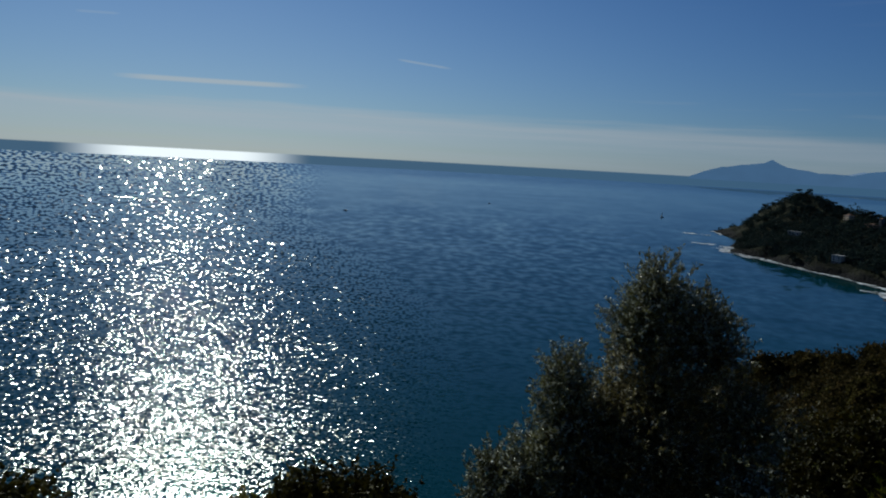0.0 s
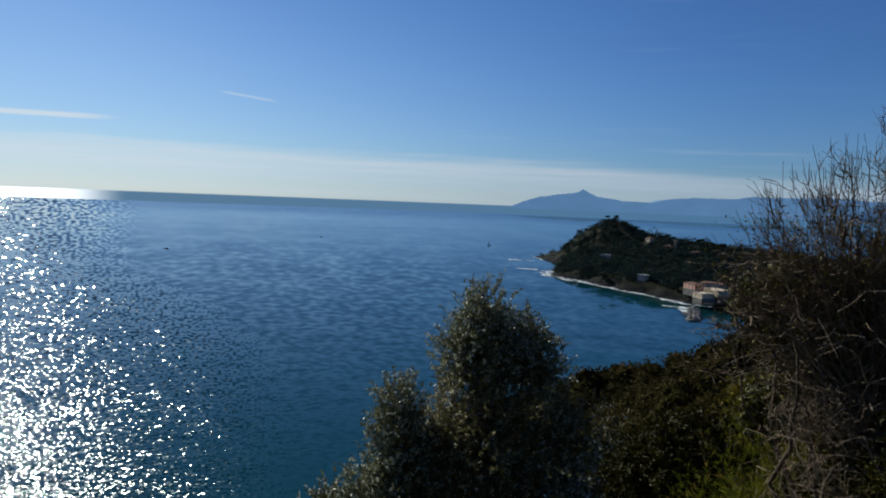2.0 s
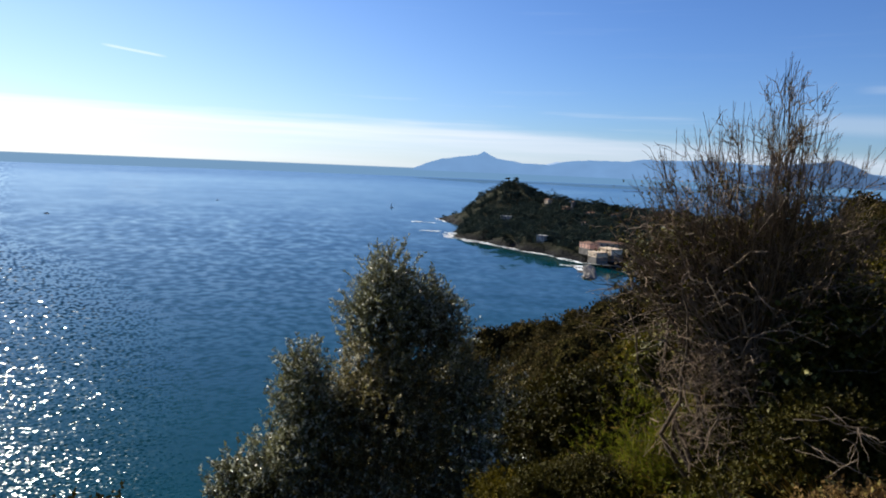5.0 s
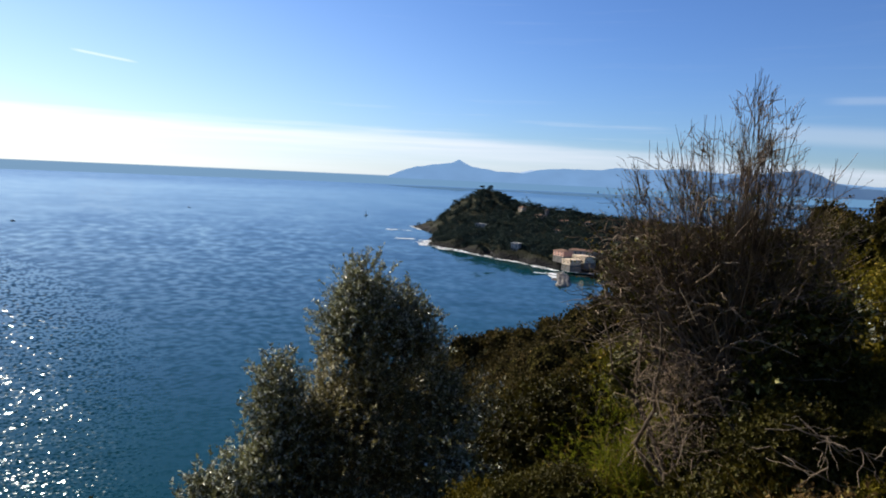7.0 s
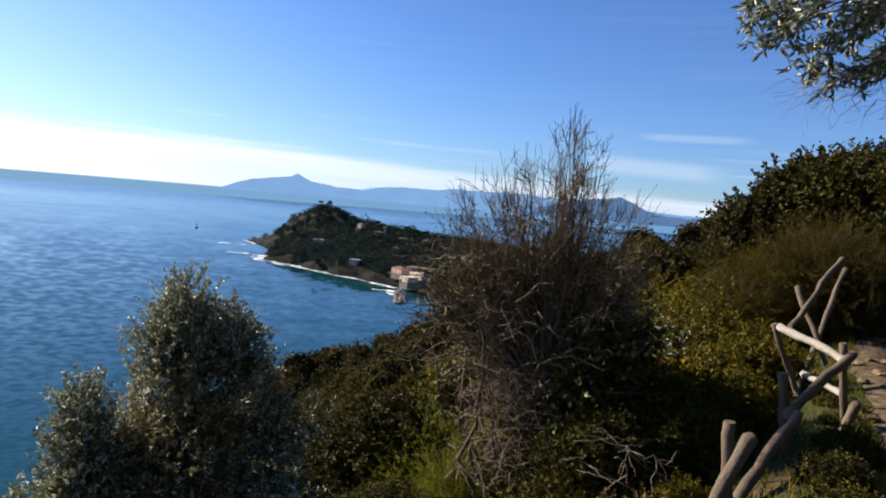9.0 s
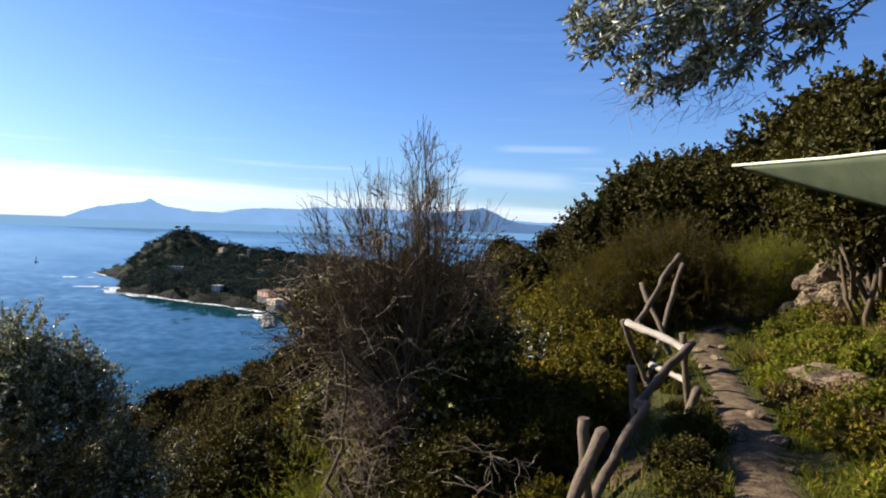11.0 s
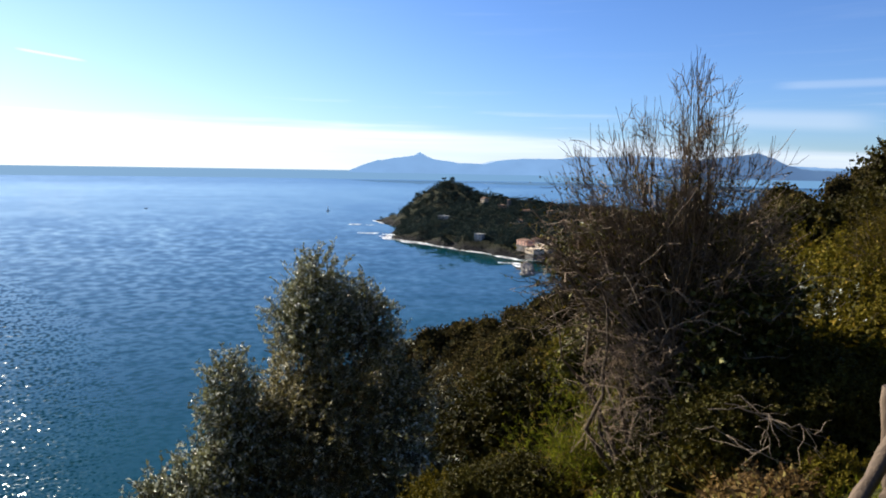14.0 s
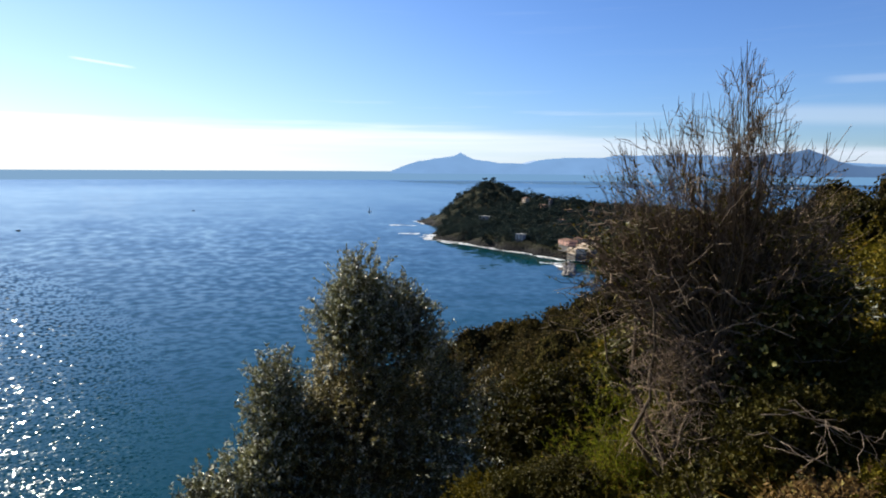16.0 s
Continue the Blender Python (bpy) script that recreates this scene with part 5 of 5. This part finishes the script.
for k in range(34):
    s = rng.uniform(3.8, 8.0)
    c = float(path_mid(s) + path_half(s)) + rng.uniform(0.06, 0.36)
    x, y = s * SIN_P - c * COS_P, s * COS_P + c * SIN_P
    plant("ivy_clump", "low ivy below the fence, darkened to stand for shade", "ivy", LOW, x, y, float(hillside(x, y)) - 0.05, rng.uniform(0, 360), rng.uniform(0.3, 0.6) if s < 6 else rng.uniform(0.2, 0.35), "ivy beside the path")
for k in range(120):
    s, c = rng.uniform(3.6, 12.0), rng.uniform(-3.2, -0.85)
    x, y = s * SIN_P - c * COS_P, s * COS_P + c * SIN_P
    plant("bank_plant", "low ochre and green plant on the sunny bank", "plant", (OCHRE, WEED[0], RUST, WEED[1])[k % 4], x, y, float(hillside(x, y)) - 0.05, rng.uniform(0, 360), rng.uniform(0.5, 1.0), "plants on the bank")
for k in range(34):
    s, c = rng.uniform(3.2, 12), rng.uniform(-2.6, -0.85)
    x, y = s * SIN_P - c * COS_P, s * COS_P + c * SIN_P
    meshes, name, label, category, group = KINDS["weed"]
    plant(name, label, category, meshes[k % 2], x, y, float(hillside(x, y)) - 0.05, rng.uniform(0, 360), rng.uniform(0.6, 1.1), group)


def make_grass():
    """Grass on the banks beside the path and between the bushes."""
    rng = np.random.default_rng(111)
    n = 210000
    d = 1.6 * (14 / 1.6) ** rng.uniform(0, 1, n)
    az = np.radians(np.where(np.arange(n) % 5 < 3, rng.uniform(12, 75, n), rng.uniform(75, 372, n)))
    x, y = d * np.sin(az), d * np.cos(az)
    s, c = along_across(x, y)
    mid = path_mid(s)
    patch = ripple(x, y, 0.5, 8.0) + 0.6 * ripple(x, y, 0.17, 9.0)
    # grass thinned where shade is meant, leaving the dark clumps to show it
    shady = (s > 3.0) & (s < 8.5) & (c > mid + path_half(s) + 0.05) & (rng.uniform(0, 1, n) < 0.85)
    ok = ~shady & (np.abs(c - mid) > path_half(s) - 0.05 + 0.12 * rng.uniform(0, 1, n)) & (patch > -0.6)
    x, y, d = x[ok], y[ok], d[ok]
    P = np.stack([x, y, hillside(x, y) - 0.02], -1)
    D = unit(rng.normal(size=P.shape) * 0.45 + [0, 0, 1])
    for name, pick, mat, label in (("grass", rng.uniform(0, 1, len(P)) < 0.85, GRASS, "short green grass on the banks"),):
        V, F = leaves(P[pick], D[pick], 0.13, 0.010, rng)
        tagged(under(name, mesh_of(name, V, F, mat)), label, "grass", kind="stuff")
    # tussocks of dry grass
    spots = [(3.5, 8.0), (29.5, 5.0), (51.0, 9.5)]
    Ps, Ds = [], []
    for a, r in spots:
        gx, gy, gz = on_ground(a, r)
        q = rng.normal(size=(420, 3)) * [0.14, 0.14, 0] + [gx, gy, gz - 0.03]
        Ps.append(q), Ds.append(unit((q - [gx, gy, gz]) * 2 + rng.normal(size=q.shape) * 0.2 + [0, 0, 0.8]))
    V, F = leaves(np.concatenate(Ps), np.concatenate(Ds), 0.3, 0.008, rng)
    tagged(under("dry_grass", mesh_of("dry_grass", V, F, STRAW)), "tussocks of straw-coloured dry grass", "grass", kind="stuff")


make_grass()

# ---- rustic fence of chestnut poles beside the path ----


def log_mesh(p, q, r, rng, mat):
    """A crooked round pole with cut ends."""
    p, q = np.array(p, float), np.array(q, float)
    n, sides = 10, 12
    pts = bend(p, q, rng, n, 0.016)
    V, F = tubes([(pts, r * 1.04, r * 0.92)], sides)
    V = V.reshape(n, sides, 3)
    swell = 1 + 0.10 * np.sin(np.arange(n) * 1.7 + rng.uniform(0, 6))[:, None, None] + 0.05 * rng.normal(size=(n, sides, 1))
    V = pts[:, None] + (V - pts[:, None]) * swell
    bm = bmesh.new()
    rows = [[bm.verts.new(v) for v in ring] for ring in V]
    for a, b in zip(rows[:-1], rows[1:]):
        for k in range(sides):
            bm.faces.new((a[k], a[(k + 1) % sides], b[(k + 1) % sides], b[k]))
    for ring, sign in ((rows[0], -1), (rows[-1], 1)):
        f = bm.faces.new(ring)
        bmesh.ops.inset_region(bm, faces=[f], thickness=r * 0.22, depth=0.004)
    return bm


def make_fence():
    rng = np.random.default_rng(121)
    fence = thing("fence", 3.8, 4.2, 83.3, "rustic fence of crooked weathered chestnut poles beside the path", "fence")
    home = np.array((3.8, 4.2, 83.3))
    poles = [("post", (2.656, 3.497, 83.865), (2.70, 3.46, 83.10), 0.05, LOG), ("rail", (2.63, 3.267, 83.843), (2.05, 2.89, 83.41), 0.055, LOG),
             ("rail", (3.734, 4.171, 83.707), (2.62, 3.39, 83.27), 0.055, LOG), ("post", (3.764, 4.408, 83.956), (3.85, 4.34, 83.15), 0.052, LOG),
             ("rail", (5.01, 5.036, 83.989), (3.66, 4.19, 83.70), 0.055, LOG), ("rail", (4.869, 5.83, 84.081), (4.821, 4.939, 83.955), 0.055, PALE_LOG),
             ("post", (4.875, 5.026, 84.091), (4.94, 4.97, 83.25), 0.045, LOG), ("rail", (7.277, 7.709, 84.727), (5.391, 6.307, 84.004), 0.048, LOG),
             ("post", (7.454, 7.817, 84.584), (5.27, 5.965, 83.35), 0.045, LOG), ("post", (6.0, 6.971, 84.392), (5.95, 6.35, 83.6), 0.045, LOG),
             ("post", (4.953, 6.019, 84.076), (5.32, 5.99, 83.35), 0.045, LOG), ("rail", (5.33, 5.964, 83.578), (5.177, 5.291, 83.561), 0.045, PALE_LOG),
             ("rail", (4.987, 4.918, 83.574), (4.40, 4.50, 83.28), 0.055, LOG)]
    for name, p, q, r, mat in poles:
        part(name, log_mesh(np.array(p) - home, np.array(q) - home, 0.72 * r, rng, mat), mat, fence, "bleached pale rail" if mat is PALE_LOG else "", True)


def make_rocks():
    rng = np.random.default_rng(131)
    for az, d, size, squash, lift in ((51.7, 12.5, 0.26, 0.85, 0.3), (52.9, 12.3, 0.30, 0.9, 0.5), (54.3, 12.1, 0.31, 0.85, 0.45), (55.9, 11.9, 0.34, 0.8, 0.5), (52.5, 12.6, 0.22, 0.8, 2.1),
                                     (53.7, 12.4, 0.27, 0.75, 2.0), (55.3, 12.2, 0.28, 0.8, 1.9), (57.1, 11.7, 0.45, 0.85, 0.9), (52.3, 11.9, 0.16, 0.7, 0.2), (54.6, 12.4, 0.22, 0.7, 3.1), (56.5, 12.1, 0.25, 0.7, 2.9),
                                     (54.6, 7.9, 0.42, 0.3, 0.0), (56.5, 7.4, 0.4, 0.3, 0.0), (47.0, 12.4, 0.24, 0.4, 0.0)):
        x, y, z = on_ground(az, d)
        bm = bmesh.new()
        bmesh.ops.create_icosphere(bm, subdivisions=5, radius=size)
        cells = unit(rng.normal(size=(16, 3)))
        proud = rng.uniform(0.86, 1.12, 16)
        for v in bm.verts:
            p = v.co * (2.2 / size) + Vector((az, d, 0))
            w = np.array(v.co.normalized()) + 0.10 * np.array(noise.noise_vector(p * 1.5))
            near = cells @ w
            first, second = np.argsort(near)[-1], np.argsort(near)[-2]
            k = proud[first] - 0.10 * max(0.0, 1 - (near[first] - near[second]) / 0.05) + 0.2 * noise.noise(p * 0.6) + 0.05 * noise.noise(p * 4)
            v.co = Vector((v.co.x * k * 1.2, v.co.y * k, v.co.z * k * squash))
        rock = part("rock", bm, ROCK, None, "", False)
        rock.matrix_basis = pose(x, y, z + lift * size, 0, 0, rng.uniform(0, 360))
        tagged(rock, "rough ochre rock set in the grassy bank", "rock", "rocks in the bank")


def make_path_stones():
    """Small stones trodden into the path."""
    rng = np.random.default_rng(137)
    for k in range(26):
        s = 5.0 + 10.5 * rng.uniform(0, 1)
        c = float(path_mid(s) + path_half(s) * rng.uniform(-0.95, 0.95))
        x, y = s * SIN_P - c * COS_P, s * COS_P + c * SIN_P
        size = rng.uniform(0.03, 0.085)
        bm = bmesh.new()
        bmesh.ops.create_icosphere(bm, subdivisions=2, radius=size)
        for v in bm.verts:
            k2 = 1 + 0.35 * noise.noise(v.co * (1.6 / size) + Vector((s, c, k)))
            v.co = Vector((v.co.x * k2 * rng.uniform(0.96, 1.04) * 1.3, v.co.y * k2, v.co.z * k2 * 0.55))
        stone = part("stone", bm, ROCK, None, "", False)
        stone.matrix_basis = pose(x, y, float(hillside(x, y)) + 0.03, 0, 0, rng.uniform(0, 360))
        tagged(stone, "small rough stone half sunk in the earth path", "stone", "stones in the path")


def make_steps():
    """Two earth steps held by logs where the path climbs."""
    rng = np.random.default_rng(141)
    for s in (16.0, 17.4):
        a = np.array(((s * SIN_P + 0.75 * COS_P), (s * COS_P - 0.75 * SIN_P), 0))
        b = np.array(((s * SIN_P - 0.35 * COS_P), (s * COS_P + 0.35 * SIN_P), 0))
        for p in (a, b):
            p[2] = float(hillside(p[0], p[1])) + 0.04
        step = part("step_log", log_mesh(a - a, b - a, 0.06, rng, LOG), LOG, None, "", True)
        step.matrix_basis = pose(*a)
        tagged(step, "weathered log laid across the path as a step", "step", "steps of the path")


def make_canopy():
    """The corner of a pale canvas canopy stretched over the path side."""
    def spot(az, d, el):
        return Vector((d * math.sin(radians(az)), d * math.cos(radians(az)), 85 + d * math.tan(radians(el))))
    tip = spot(47.2, 6.6, 5.6)
    canopy = thing("canopy", tip.x, tip.y, tip.z, "corner of a pale green canvas canopy over the bank", "canopy")
    high, low, far = spot(62, 5.2, 7.0), spot(62, 5.6, 1.4), spot(56, 8.5, 5.2)
    bm = bmesh.new()
    n = 12
    for quad in ((tip, high, far), (tip, high, low)):
        grid = []
        for i in range(n + 1):
            row = []
            for j in range(n + 1 - i):
                a, b = i / n, j / n
                p = tip * (1 - a - b) + quad[1] * a + quad[2] * b - Vector((0, 0, 0.25 * a * b + 0.05 * (a + b) * (1 - a - b)))
                row.append(bm.verts.new(p - tip))
            grid.append(row)
        for i in range(n):
            for j in range(n - i):
                bm.faces.new((grid[i][j], grid[i + 1][j], grid[i][j + 1]))
                if j < n - i - 1:
                    bm.faces.new((grid[i + 1][j], grid[i + 1][j + 1], grid[i][j + 1]))
    bmesh.ops.remove_doubles(bm, verts=bm.verts[:], dist=0.0005)
    bmesh.ops.solidify(bm, geom=bm.faces[:], thickness=0.006)
    part("cloth", bm, CANVAS, canopy, "", True)
    hem = [tip, tip.lerp(high, 0.5) - Vector((0, 0, 0.012)), high]
    under("hem", mesh_of("hem", *tubes([([p - tip for p in hem], 0.014, 0.014)], 6), PALE_CANVAS, True), canopy)
    # guy rope and pole that hold it, out of sight
    foot = spot(62, 5.2, 0)
    foot.z = float(hillside(foot.x, foot.y)) - 0.2
    under("pole", mesh_of("pole", *tubes([([foot - tip, (foot + high) / 2 - tip, high - tip + Vector((0, 0, 0.05))], 0.03, 0.025)], 8), LOG, True), canopy)


def make_overhang():
    """An olive beside the path whose branches hang into the view from above."""
    rng = np.random.default_rng(151)
    def spot(az, d, el):
        return np.array((d * math.sin(radians(az)), d * math.cos(radians(az)), 85 + d * math.tan(radians(el))))
    bx, by, bz = on_ground(84, 4.2)
    tree = thing("olive_tree", bx, by, bz, "old olive tree leaning over the path with silvery leaves", "tree")
    home = np.array((bx, by, bz))
    crown = spot(70, 4.2, 26)
    lines = [(bend((0, 0, -0.3), crown - home, rng, 8, 0.05), 0.15, 0.07)]
    P, D, tw = [], [], []
    # boughs: from the crown out to these ends
    ends = [(36.0, 3.7, 16.4), (37.2, 3.8, 14.6), (38.4, 3.7, 15.8), (39.6, 3.7, 13.6), (40.6, 3.8, 12.8), (38.5, 3.6, 16.6), (42, 3.7, 11.8), (41, 3.6, 14.6), (43.5, 3.8, 12.2), (43, 3.5, 16.5),
            (45.5, 3.7, 12.6), (45, 3.6, 14.0), (47.5, 3.6, 12.6), (49, 3.6, 15.0), (51, 3.6, 13.2), (53, 3.7, 15.5), (40, 3.4, 17.5), (47, 3.4, 18), (54, 3.4, 19), (36, 3.5, 17.8)]
    for az, d, el in ends:
        q = spot(az - 0.2, d, el)
        line = bend(crown, q, rng, 12, 0.06) - home
        lines.append((line, 0.02, 0.003))
        size = np.linalg.norm(q - crown)
        for k in range(36):
            t = 1 - rng.uniform(0, 1) ** 1.5 * min(0.75, 0.85 / size)
            i = min(int(t * 11), 10)
            p = line[i] + (line[i + 1] - line[i]) * (t * 11 - i)
            w = unit(unit(line[i + 1] - line[i]) * 0.8 + rng.normal(size=3) * 0.55 + [0, 0, -0.15])
            l = rng.uniform(0.06, 0.14)
            tw.append((np.array([p, p + w * l * 0.5, p + w * l]), 0.0022, 0.001))
            m = 12
            along = np.linspace(0.1, 1, m)[:, None]
            P.append(p + w * l * along), D.append(unit(w * 0.8 + rng.normal(size=(m, 3)) * 0.5))
    for k in range(90):
        q = spot(rng.uniform(39, 50), 3.7, rng.uniform(10.2, 13))
        l = rng.uniform(0.08, 0.24)
        w = unit(np.array([-0.5, 0.2, -0.6]) + rng.normal(size=3) * 0.4)
        tw.append((bend(q - home, q - home + w * l, rng, 6, 0.3), 0.0015, 0.0007))
    V, F = leaves(np.concatenate(P), np.concatenate(D), 0.05, 0.0175, rng)
    under("trunk", mesh_of("trunk", *tubes(lines, 6), BARK, True), tree)
    under("spray", mesh_of("spray", *tubes(tw, 3), TWIG, True), tree)
    under("crown", mesh_of("crown", V, F, NEAR_OLIVE), tree)


make_fence()
make_rocks()
make_path_stones()
make_steps()
make_canopy()
make_overhang()
